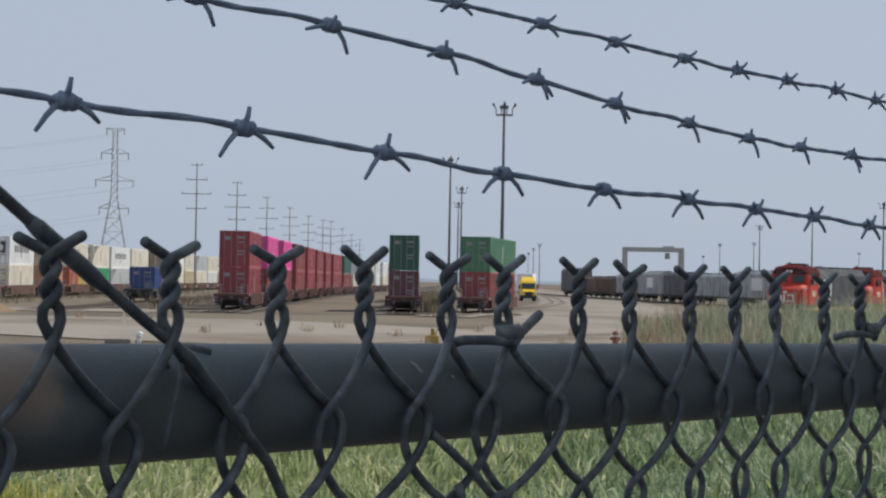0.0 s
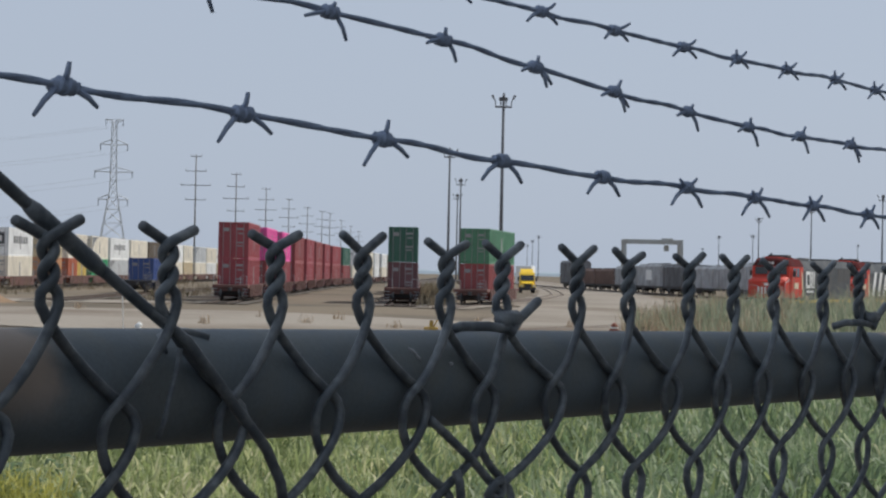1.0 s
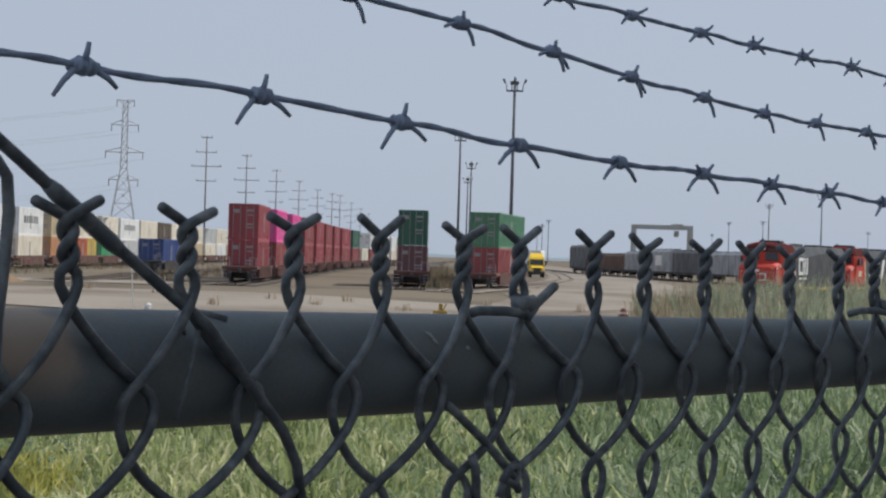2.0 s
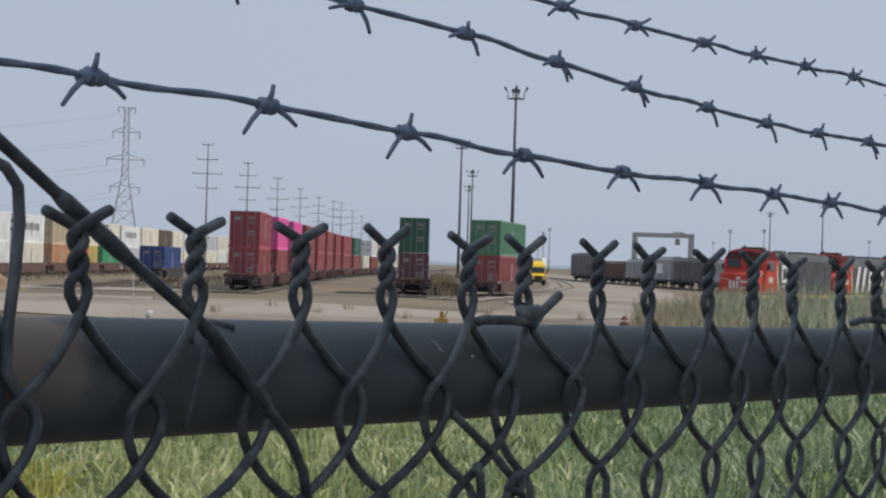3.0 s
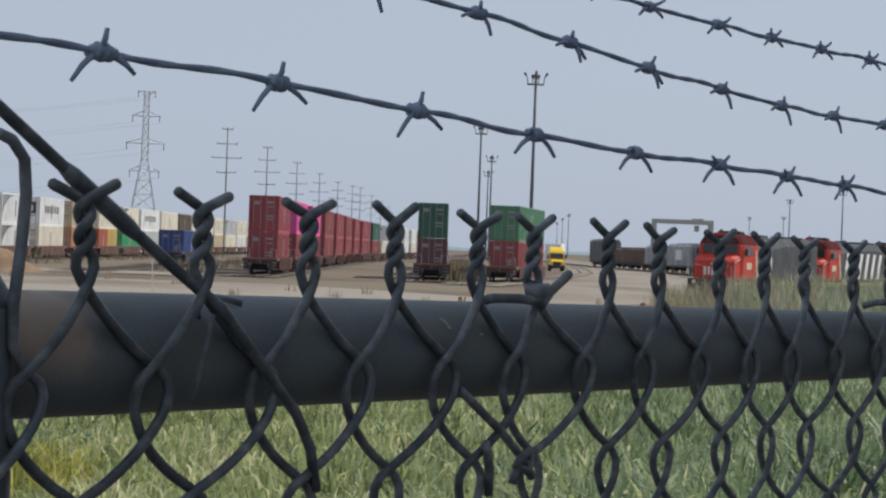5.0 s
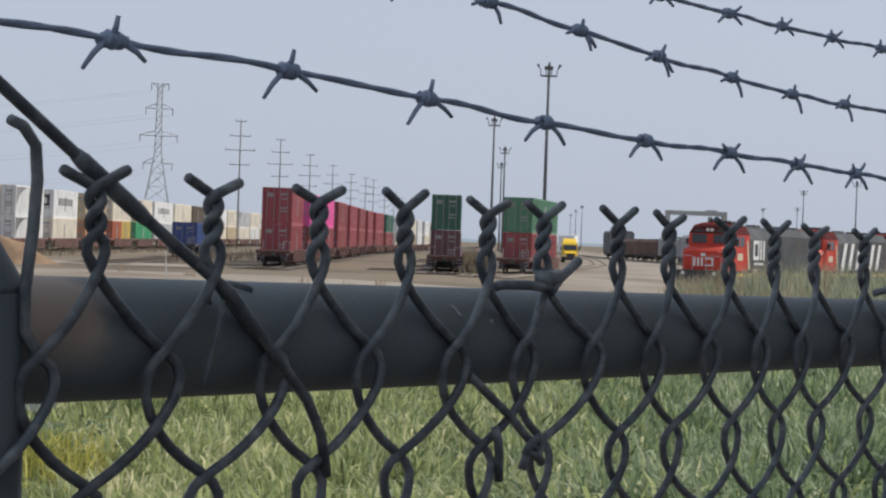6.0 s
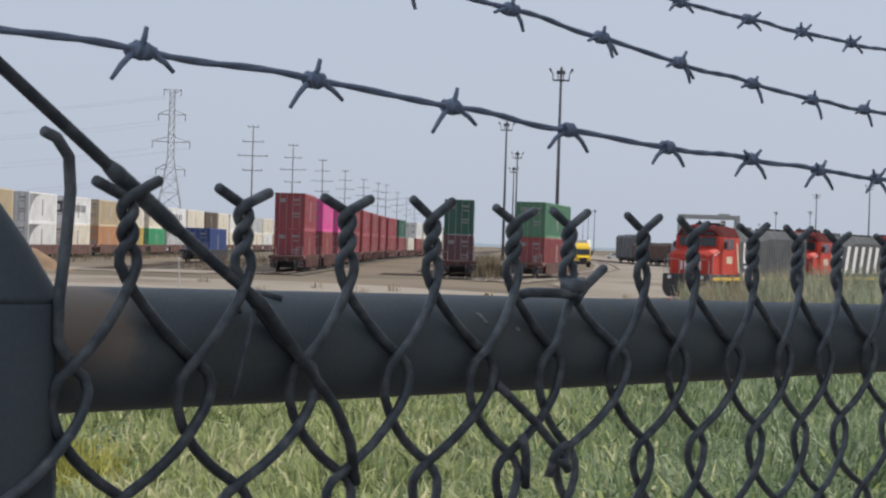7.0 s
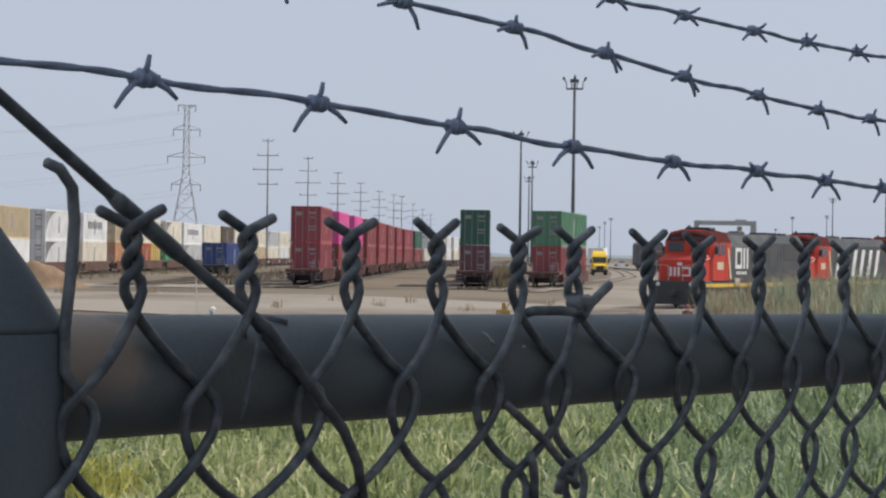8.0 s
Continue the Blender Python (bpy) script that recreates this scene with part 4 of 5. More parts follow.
    hood = part("hood", Geo().loft([[(x, y, z) for x, z in prof] for y, prof in ((-20.2, back), (-12.5, back), (-9.0, shape), (-5.6, shape))]), P_HOOD, c, "black full-width cowl")
    for y in (-15.5, -17.3, -19.1):
        part("roof_fan", Geo().disc((0, y, 4.62), (0, 0, 1), 0.65, 0.16, 18), M_DARK, hood)
    part("exhaust_stack", Geo().box(-0.35, 0.35, -11.6, -10.4, 4.4, 4.72, 0.04), M_DARK, hood)
    part("roof_hatch", Geo().box(-0.75, 0.75, -9.8, -6.2, 4.42, 4.6, 0.04), P_HOOD, hood)
    for s in (-1, 1):
        x0, x1 = min(s * 1.52, s * 1.535), max(s * 1.52, s * 1.535)
        for i in range(11):
            y = -15.9 + i * 0.58
            part("hood_door", Geo().box(x0, x1, y, y + 0.53, 1.8, 3.55), P_HOOD, hood)
        for y in (-19.9, -17.9):
            part("grille", Geo().box(x0, x1, y, y + 1.8, 2.9, 3.9), M_DARK, hood)
        e0, e1 = min(s * 1.537, s * 1.55), max(s * 1.537, s * 1.55)
        if stripes:
            for i in range(6):
                y = -6.6 - i * 2.0
                part("white_stripe", Geo().prism([(y, 1.72), (y - 0.8, 1.72), (y - 1.7, 3.75), (y - 0.9, 3.75)], "x", e0, e1), M_WHITE, hood, "slanting white stripe")
        else:
            for y0, y1, z0, z1 in ((-6.5, -6.78, 2.35, 3.65), (-6.78, -7.5, 3.4, 3.65), (-6.78, -7.5, 2.35, 2.6), (-7.5, -7.75, 2.35, 3.65), (-8.0, -8.3, 2.35, 3.65), (-8.6, -8.9, 2.35, 3.65)):
                part("emblem", Geo().box(e0, e1, y1, y0, z0, z1), M_WHITE, hood, "plain white emblem band")
            for i in range(4):
                part("lettering", Geo().box(e0, e1, -7.1 - i * 0.5, -6.75 - i * 0.5, 2.0, 2.18), M_WHITE, hood, "plain white bar")
        # pale flash behind the cab
        part("white_slash", Geo().prism([(-5.4, 1.72), (-5.75, 1.72), (-5.2, 3.6), (-4.95, 3.6)], "x", min(s * 1.575, s * 1.59), max(s * 1.575, s * 1.59)), P_FLASH, cab, "slanting pale flash")
        part("battery_box", Geo().box(min(s * 1.5, s * 1.6), max(s * 1.5, s * 1.6), -7.2, -6.4, 1.3, 1.75, 0.02), P_FLASH, c)
    part("fuel_tank", Geo().prism([(-1.35, 1.15), (1.35, 1.15), (1.35, 0.6), (1.0, 0.25), (-1.0, 0.25), (-1.35, 0.6)], "y", -13.2, -7.8), P_HOOD, c)
    wheels = []
    for yc in (-4.2, -16.8):
        b = part("bogie", Geo().box(-1.2, -1.05, yc - 2.5, yc + 2.5, 0.5, 1.0, 0.06).box(1.05, 1.2, yc - 2.5, yc + 2.5, 0.5, 1.0, 0.06).box(-1.1, 1.1, yc - 0.3, yc + 0.3, 0.6, 1.2), M_DARK, c)
        for dy in (-1.75, 0, 1.75):
            g = Geo().disc((-0.74, 0, 0), (1, 0, 0), WHEEL_R, 0.14, 20).disc((0.74, 0, 0), (1, 0, 0), WHEEL_R, 0.14, 20)
            g.disc((0, 0, 0), (1, 0, 0), 0.1, 1.5, 8)
            for x in (-0.83, 0.83):
                g.box(x - 0.02, x + 0.02, -0.36, 0.36, -0.05, 0.05)
            w = part("wheelset", g, M_STEEL, b, "steel wheels on an axle")
            w.location = (0, yc + dy, WHEEL_R)
            wheels.append((w, yc + dy))
    return c, wheels


ENGINES = [locomotive("red-nosed black diesel locomotive with white emblem bands", False),
           locomotive("red-cabbed black diesel locomotive with slanting white stripes", True),
           locomotive("red-cabbed black diesel locomotive coupled in the train", True)]

# ------------------------------------------------------------------ grey wagons at the far side of the road
M_CARPALE = material("pale_grey_wagon", (0.44, 0.45, 0.46), 0.8, 0, (0.26, 0.25, 0.24), 0.7, 0.5, 12, 0.2, per_object=0.2, spec=0.05)
M_CARRUST = material("rust_brown_wagon", (0.2, 0.14, 0.12), 0.85, 0, (0.12, 0.09, 0.08), 0.6, 0.5, 12, 0.2, per_object=0.2, spec=0.05)


def grey_wagon(label, mat, top, panel):
    """A covered wagon: ribbed body, roof hatches and bogies; top is its roof height, panel adds a pale side panel."""
    c = thing("covered_wagon", label, "rail car", "row of grey wagons")
    g = Geo().prism([(-1.5, 1.1), (1.5, 1.1), (1.5, top - 0.4), (1.1, top), (-1.1, top), (-1.5, top - 0.4)], "y", 0.6, 17.4)
    part("body", g, mat, c)
    for s in (-1, 1):
        for i in range(12):
            y = 0.9 + i * 1.42
            part("rib", Geo().box(min(s * 1.5, s * 1.58), max(s * 1.5, s * 1.58), y, y + 0.12, 1.1, top - 0.4), mat, c)
        if panel:
            part("side_panel", Geo().box(min(s * 1.5, s * 1.6), max(s * 1.5, s * 1.6), panel, panel + 4.1, 2.0, top - 0.9), M_WHITE, c, "pale side panel")
        g = Geo()
        for z in (1.3, 1.7, 2.1, 2.5, 2.9, 3.3):
            g.box(s * 1.25 - 0.2, s * 1.25 + 0.2, 0.5, 0.56, z, z + 0.05)
        part("ladder", g, M_GALV, c)
    for i in range(4):
        part("roof_hatch", Geo().box(-0.4, 0.4, 2 + i * 4, 3 + i * 4, top - 0.02, top + 0.12, 0.03), M_DARK, c)
    part("underframe", Geo().box(-1.35, 1.35, 0.2, 17.8, 0.8, 1.1), M_DARK, c)
    for yc in (2.4, 15.6):
        b = part("bogie", Geo().box(-1.0, -0.85, yc - 1.25, yc + 1.25, 0.35, 0.75).box(0.85, 1.0, yc - 1.25, yc + 1.25, 0.35, 0.75).box(-0.9, 0.9, yc - 0.2, yc + 0.2, 0.4, 0.8), M_DARK, c)
        for dy in (-0.9, 0.9):
            for x in (-0.74, 0.74):
                part("wheel", Geo().disc((x, yc + dy, 0.43), (1, 0, 0), 0.43, 0.13, 14), M_DARK, b)
    return c


def along(points, start, step, n):
    """n poses on a track, step metres apart, from the start distance along it."""
    out, pts = [], [Vector(p) for p in points]
    for i in range(n):
        d = start + i * step
        for a, b in zip(pts[:-1], pts[1:]):
            ln = (b - a).length
            if d <= ln:
                p = a.lerp(b, d / ln)
                out.append((p.x, p.y, math.degrees(math.atan2(-(b.x - a.x), b.y - a.y))))
                break
            d -= ln
    return out


spots = along(TRACKS["grey"], 2, 18.6, 11)
KINDS = [grey_wagon("weathered dark grey covered wagon in a long row", M_CARGREY, 4.3, 0),
         grey_wagon("pale grey covered wagon with a white side panel", M_CARPALE, 4.45, 6.5),
         grey_wagon("low rust-brown covered wagon in a long row", M_CARRUST, 3.7, 0),
         grey_wagon("pale grey covered wagon in a long row", M_CARPALE, 4.1, 0),
         grey_wagon("tall dark grey enclosed car at the end of the row", M_CARGREY, 5.2, 0)]
used = set()
for (x, y, a), k in zip(spots, (1, 3, 0, 1, 3, 0, 1, 3, 2, 2, 4)):
    m = pose(x, y, 0.18, 0, 0, a)
    if k in used:
        copy_thing(KINDS[k], m)
    else:
        KINDS[k].matrix_basis = m
        used.add(k)


# ------------------------------------------------------------------ tall masts, poles and towers
def light_mast(height, label):
    c = thing("light_mast", label, "light mast", "tall yard light masts")
    part("mast", Geo().tube([(0, 0, 0), (0, 0, height * 0.5), (0, 0, height)], [0.27, 0.21, 0.15], 12), M_MAST, c, smooth=True)
    part("base", Geo().tube([(0, 0, 0), (0, 0, 0.9)], 0.5, 14), M_ROAD, c, "concrete footing")
    zb = height - 1.15
    head = part("crossbar", Geo().box(-1.0, 1.0, -0.1, 0.1, zb - 0.1, zb + 0.1).box(-0.1, 0.1, -1.0, 1.0, zb - 0.1, zb + 0.1), M_MAST, c)
    for a in (0, 90, 180, 270):
        ca, sa = math.cos(radians(a)), math.sin(radians(a))
        g = Geo().tube([(0.97 * ca, 0.97 * sa, zb), (1.0 * ca, 1.0 * sa, zb + 0.75), (1.35 * ca, 1.35 * sa, zb + 1.35)], 0.06, 6)
        g.tube([(1.15 * ca, 1.15 * sa, zb + 0.95), (1.38 * ca, 1.38 * sa, zb + 1.4)], [0.1, 0.17], 8)
        part("floodlight", g, M_MAST, head)
    for a, r in ((30, 0.35), (150, 0.4), (270, 0.3)):
        ca, sa = math.cos(radians(a)), math.sin(radians(a))
        g = Geo().tube([(r * ca, r * sa, zb), (r * ca, r * sa, zb + 1.1)], 0.06, 6)
        g.box(r * ca - 0.2, r * ca + 0.2, r * sa - 0.15, r * sa + 0.15, zb + 0.75, zb + 1.2, 0.05)
        part("floodlight", g, M_MAST, head)
    part("lightning_rod", Geo().tube([(0, 0, height), (0, 0, height + 0.55)], 0.09, 6), M_MAST, c)
    return c


LM = "tall galvanised light mast with a ring of floodlights"
mast = light_mast(24.0, LM)
mast.matrix_basis = pose(7.1, 246, 0)
for px, d in ((0.003, 356), (0.0087, 468), (0.0072, 560), (0.0445, 1300), (0.0475, 1150), (0.1556, 722), (0.1361, 1050), (0.1528, 1010), (0.1814, 610),
              (0.2164, 510), (0.2045, 1220), (0.128, 1500), (0.042, 1500)):
    copy_thing(mast, pose(px * d, d, 0, 0, 0, px * 400))


def power_pole(label):
    """A slim transmission pole with three crossarms, 25 m tall."""
    c = thing("power_pole", label, "power pole", "line of power poles")
    part("pole", Geo().tube([(0, 0, 0), (0, 0, 25)], [0.2, 0.11], 10), M_POLE, c, smooth=True)
    for z, w in ((24.6, 1.1), (21.7, 2.1), (18.9, 3.0), (16.0, 2.0)):
        arm = part("crossarm", Geo().box(-w, w, -0.07, 0.07, z - 0.07, z + 0.07), M_POLE, c)
        for s in (-1, 1):
            part("insulator", Geo().tube([(s * w * 0.94, 0, z + 0.1), (s * w * 0.94, 0, z + 0.45)], [0.09, 0.06], 8), M_GALV, arm)
    return c


pp = power_pole("slim weathered power pole with three crossarms")
POLES = [(-0.1217, 403), (-0.1017, 477), (-0.0869, 563), (-0.0756, 644), (-0.0664, 727), (-0.0592, 770), (-0.0553, 790), (-0.0497, 905), (-0.045, 1020), (-0.041, 1150)]
pp.matrix_basis = pose(POLES[0][0] * POLES[0][1], POLES[0][1], 0)
for px, d in POLES[1:]:
    copy_thing(pp, pose(px * d, d, 0))


def lattice_tower(label, H=40.0):
    """A steel lattice transmission tower."""
    c = thing("transmission_tower", label, "pylon")

    def half(z):
        return 4.6 - 3.75 * min(z / 22.0, 1) if z < 22 else 0.85 - 0.25 * (z - 22) / (H - 22)

    levels = [0, 5, 9.5, 13.5, 17, 20, 22.5, 24.5, 26.5, 28.5, 30.5, 32.5, 34.5, 36.5, 38.4, 40]
    for sx, sy in ((-1, -1), (1, -1), (1, 1), (-1, 1)):
        part("leg", Geo().tube([(sx * half(z), sy * half(z), z) for z in levels], 0.085, 5), M_GALV, c)
    corners = ((-1, -1), (1, -1), (1, 1), (-1, 1))
    for i in range(4):
        (ax, ay), (bx, by) = corners[i], corners[(i + 1) % 4]
        g = Geo()
        for z0, z1 in zip(levels[:-1], levels[1:]):
            g.tube([(ax * half(z0), ay * half(z0), z0), (bx * half(z1), by * half(z1), z1)], 0.048, 4)
            g.tube([(bx * half(z0), by * half(z0), z0), (ax * half(z1), ay * half(z1), z1)], 0.048, 4)
            g.tube([(ax * half(z1), ay * half(z1), z1), (bx * half(z1), by * half(z1), z1)], 0.042, 4)
        part("bracing", g, M_GALV, c)
    for z, w in ((40, 2.3), (33.6, 3.6), (26.6, 5.0), (19.5, 3.9)):
        for s in (-1, 1):
            h = half(z)
            g = Geo()
            for sy in (-1, 1):
                g.tube([(s * h, sy * h, z), (s * w, 0, z + 0.1)], 0.09, 4)
                g.tube([(s * h, sy * h, z + 1.3 if z < 39 else z - 0.9), (s * w, 0, z + 0.15)], 0.07, 4)
            arm = part("crossarm", g, M_GALV, c)
            part("insulator", Geo().tube([(s * w * 0.95, 0, z), (s * w * 0.95, 0, z - 1.6)], 0.09, 6), M_DARK, arm)
    return c


tower = lattice_tower("tall galvanised steel lattice pylon behind the trains")
tower.matrix_basis = pose(-0.1622 * 522, 522, 0, 0, 0, 6)

# the sagging conductors of the pylon line
for z, w in ((40, 2.3), (33.6, 3.6), (26.6, 5.0), (19.5, 3.9)):
    for s in (-1, 1):
        a, b = Vector((-84.7 + s * w * 0.95, 522, z - 1.6)), Vector((-330 + s * w, 470, z - 1.6))
        pts = [a.lerp(b, i / 24) - Vector((0, 0, 11 * (1 - (2 * i / 24 - 1) ** 2))) for i in range(25)]
        wire = tagged(new("power_cable", Geo().tube(pts, 0.022, 4).data("power_cable", M_GALV)), "thin sagging overhead power cable of the pylon", "cable", "overhead cables")


# ------------------------------------------------------------------ gantry crane
def gantry_crane():
    c = thing("gantry_crane", "pale grey rubber-tyred gantry crane standing far off", "gantry crane")
    W, H = 21.0, 15.6
    paintg = material("pale_crane_paint", (0.4, 0.41, 0.4), 0.6, 0, (0.3, 0.27, 0.22), 0.4, 0.3, 5, 0.1)
    for y in (-3.2, 3.2):
        part("girder", Geo().box(-W / 2, W / 2, y - 0.6, y + 0.6, H - 1.5, H, 0.05), paintg, c)
        for x in (-W / 2 + 0.6, W / 2 - 0.6):
            part("leg", Geo().loft([[(x + a, y * 1.5 + b, 1.6) for a, b in ((-0.6, -0.5), (0.6, -0.5), (0.6, 0.5), (-0.6, 0.5))],
                                    [(x + a, y + b, H - 1.5) for a, b in ((-0.6, -0.5), (0.6, -0.5), (0.6, 0.5), (-0.6, 0.5))]]), paintg, c)
    for x in (-W / 2 + 0.6, W / 2 - 0.6):
        sill = part("sill_beam", Geo().box(x - 0.5, x + 0.5, -6, 6, 1.0, 1.9, 0.05), paintg, c)
        for y in (-5, 5):
            part("wheel", Geo().disc((x, y, 0.75), (1, 0, 0), 0.75, 0.6, 16), M_TYRE, sill)
    part("machine_house", Geo().box(W / 2 - 2.6, W / 2 - 0.2, -2.4, 2.4, 3.0, 5.2, 0.08), paintg, c)
    trolley = part("trolley", Geo().box(3.5, 7.0, -3.4, 3.4, H, H + 0.5, 0.05), paintg, c)
    part("cabin", Geo().box(4.2, 5.8, -1.4, 0.6, H - 4.0, H - 1.9, 0.08), paintg, trolley)
    return c


crane = gantry_crane()
crane.matrix_basis = pose(0.1033 * 715, 715, 0)

# ------------------------------------------------------------------ vehicles on the gravel road
P_TRUCK = material("bright_yellow_paint", (0.85, 0.56, 0.02), 0.4, 0, (0.6, 0.4, 0.05), 0.25, 0.8, 10, 0.05)


def tractor_truck():
    """A short terminal tractor; front towards -y, origin on the ground."""
    c = thing("tractor_truck", "bright yellow terminal tractor truck parked on gravel", "truck")
    part("chassis", Geo().box(-0.45, 0.45, -2.6, 3.6, 0.6, 0.95, 0.03), M_DARK, c)
    cab = part("cab", Geo().prism([(-1.1, 1.15), (-1.0, 1.9), (-0.65, 3.0), (-0.3, 3.3), (1.2, 3.35), (1.3, 1.0), (-1.1, 1.0)], "x", -1.2, 1.2), P_TRUCK, c, "yellow cab")
    part("windscreen", Geo().loft([[(x, -1.02, 2.0), (x, -0.70, 2.86), (x, -0.66, 2.86), (x, -0.98, 2.0)] for x in (-1.05, 1.05)]), M_GLASS, cab)
    for s in (-1, 1):
        part("side_window", Geo().box(min(s * 1.2, s * 1.215), max(s * 1.2, s * 1.215), -0.6, 0.6, 2.05, 2.85), M_GLASS, cab)
        part("mirror", Geo().box(s * 1.42 - 0.12, s * 1.42 + 0.12, -1.05, -0.95, 1.9, 2.6), M_DARK, cab)
        part("headlight", Geo().disc((s * 0.95, -2.62, 1.15), (0, 1, 0), 0.16, 0.1, 12), M_LAMP, c)
        part("fender", Geo().prism([(-2.6, 0.95), (-2.5, 1.35), (-1.3, 1.4), (-1.1, 0.95)], "x", s * 0.72, s * 1.25), P_TRUCK, c)
    part("bonnet", Geo().loft([[(-1.0, -1.1, 0.9), (1.0, -1.1, 0.9), (1.0, -1.1, 1.85), (-1.0, -1.1, 1.85)],
                               [(-0.85, -2.55, 0.9), (0.85, -2.55, 0.9), (0.85, -2.55, 1.55), (-0.85, -2.55, 1.55)]]), P_TRUCK, c, "yellow bonnet")
    part("grille", Geo().box(-0.6, 0.6, -2.6, -2.55, 0.95, 1.5), M_DARK, c)
    part("bumper", Geo().box(-1.25, 1.25, -2.75, -2.55, 0.5, 0.85, 0.04), M_DARK, c)
    part("wind_deflector", Geo().prism([(-0.2, 3.33), (0.9, 3.9), (1.15, 3.9), (1.15, 3.33)], "x", -1.0, 1.0), P_TRUCK, c)
    for x in (-1.0, 1.0):
        for y in (-1.75, 2.0, 3.1):
            w = part("wheel", Geo().disc((x, y, 0.5), (1, 0, 0), 0.5, 0.34, 18), M_TYRE, c)
            part("rim", Geo().disc((x * 1.16, y, 0.5), (1, 0, 0), 0.27, 0.04, 14), M_GALV, w)
    return c


truck = tractor_truck()
truck.matrix_basis = pose(12.0, 285, 0.06, 0, 0, 1) @ Matrix.Diagonal((0.88, 0.88, 0.86, 1))

# a pale box trailer behind the truck
trailer = thing("box_trailer", "white box trailer parked behind the yellow truck", "trailer")
part("box", Geo().box(-1.3, 1.3, 0, 14, 1.1, 4.0, 0.05), P_WHITE, trailer)
for y in (11.0, 12.3):
    for x in (-1.0, 1.0):
        part("wheel", Geo().disc((x, y, 0.5), (1, 0, 0), 0.5, 0.3, 14), M_TYRE, trailer)
part("landing_gear", Geo().box(-0.9, 0.9, 2.4, 2.6, 0.0, 1.1), M_DARK, trailer)
trailer.matrix_basis = pose(13.4, 332, 0.02, 0, 0, -5)


def motor_car():
    c = thing("motor_car", "white saloon car driving slowly on the gravel road", "car")
    white = material("white_car_paint", (0.78, 0.79, 0.8), 0.3, 0, None, 0.05, 1, 10, 0)
    part("body", Geo().prism([(-2.2, 0.3), (2.2, 0.3), (2.25, 0.75), (1.9, 0.9), (-1.0, 0.98), (-2.1, 0.85), (-2.25, 0.6)], "x", -0.88, 0.88), white, c, "white body")
    roof = part("cabin", Geo().prism([(-1.35, 0.96), (1.25, 0.92), (0.6, 1.44), (-0.75, 1.46)], "x", -0.76, 0.76), white, c)
    for s in (-1, 1):
        part("side_window", Geo().prism([(-1.1, 1.0), (1.0, 0.98), (0.52, 1.36), (-0.68, 1.38)], "x", s * 0.762, s * 0.775), M_GLASS, roof)
        for y in (-1.4, 1.4):
            part("wheel", Geo().disc((s * 0.8, y, 0.32), (1, 0, 0), 0.32, 0.2, 16), M_TYRE, c)
        part("headlight", Geo().box(s * 0.6 - 0.15, s * 0.6 + 0.15, 2.2, 2.26, 0.55, 0.72), M_LAMP, c)
    return c


saloon = motor_car()

# ------------------------------------------------------------------ small things by the road
hydrant = thing("hydrant", "rusty red fire hydrant with a pale cap by the road", "hydrant")
rust = material("faded_red_paint", (0.27, 0.09, 0.06), 0.8)
part("barrel", Geo().tube([(0, 0, 0), (0, 0, 0.1), (0, 0, 0.1), (0, 0, 0.62), (0, 0, 0.7), (0, 0, 0.84), (0, 0, 0.92)], [0.2, 0.2, 0.15, 0.15, 0.18, 0.14, 0.04], 14), rust, hydrant, smooth=True)
part("collar", Geo().tube([(0, 0, 0.6), (0, 0, 0.68)], 0.19, 14), M_WHITE, hydrant, "pale collar")
for s in (-1, 1):
    part("outlet", Geo().tube([(s * 0.12, 0, 0.48), (s * 0.26, 0, 0.48)], 0.075, 10), rust, hydrant)
hydrant.matrix_basis = pose(8.0, 93.5, rise(8.0, 93.5) + 0.05) @ Matrix.Diagonal((0.9, 0.9, 0.85, 1))

ochre = material("faded_yellow_paint", (0.4, 0.26, 0.05), 0.8, 0, (0.2, 0.14, 0.06), 0.6, 6, 40, 0.1)
yel = thing("switch_stand", "small yellow switch stand beside the road", "switch stand")
part("housing", Geo().box(-0.28, 0.28, -0.2, 0.2, 0.0, 0.34, 0.03), ochre, yel)
part("lever", Geo().tube([(0.1, -0.1, 0.3), (0.25, -0.12, 0.62)], 0.03, 6), ochre, yel)
part("target", Geo().box(-0.06, 0.1, -0.03, 0.0, 0.34, 0.6), ochre, yel)
yel.matrix_basis = pose(-0.45, 98.5, rise(-0.45, 98.5) + 0.05) @ Matrix.Diagonal((1.2, 1.2, 1.2, 1))

m = thing("marker_post", "thin pale marker post standing in the dirt", "marker post")
part("stake", Geo().tube([(0, 0, 0), (-0.03, 0, 1.0), (-0.09, 0, 1.95)], 0.022, 6), M_WHITE, m)
part("cap", Geo().tube([(-0.09, 0, 1.95), (-0.095, 0, 2.03)], [0.035, 0.015], 6), M_WHITE, m)
m.matrix_basis = pose(-13.9, 89.3, rise(-13.9, 89.3) + 0.05)
m = thing("vent_pipe", "short white capped vent pipe beside a pale block", "pipe")
part("pipe", Geo().tube([(0, 0, 0), (0, 0, 0.3)], 0.09, 10), M_WHITE, m, smooth=True)
part("cap", Geo().tube([(0, 0, 0.28), (0.0, 0, 0.4), (0.06, 0, 0.47), (0.17, 0, 0.44)], [0.13, 0.16, 0.12, 0.05], 10), M_WHITE, m, smooth=True)
m.matrix_basis = pose(-13.15, 88.6, rise(-13.15, 88.6) + 0.05)
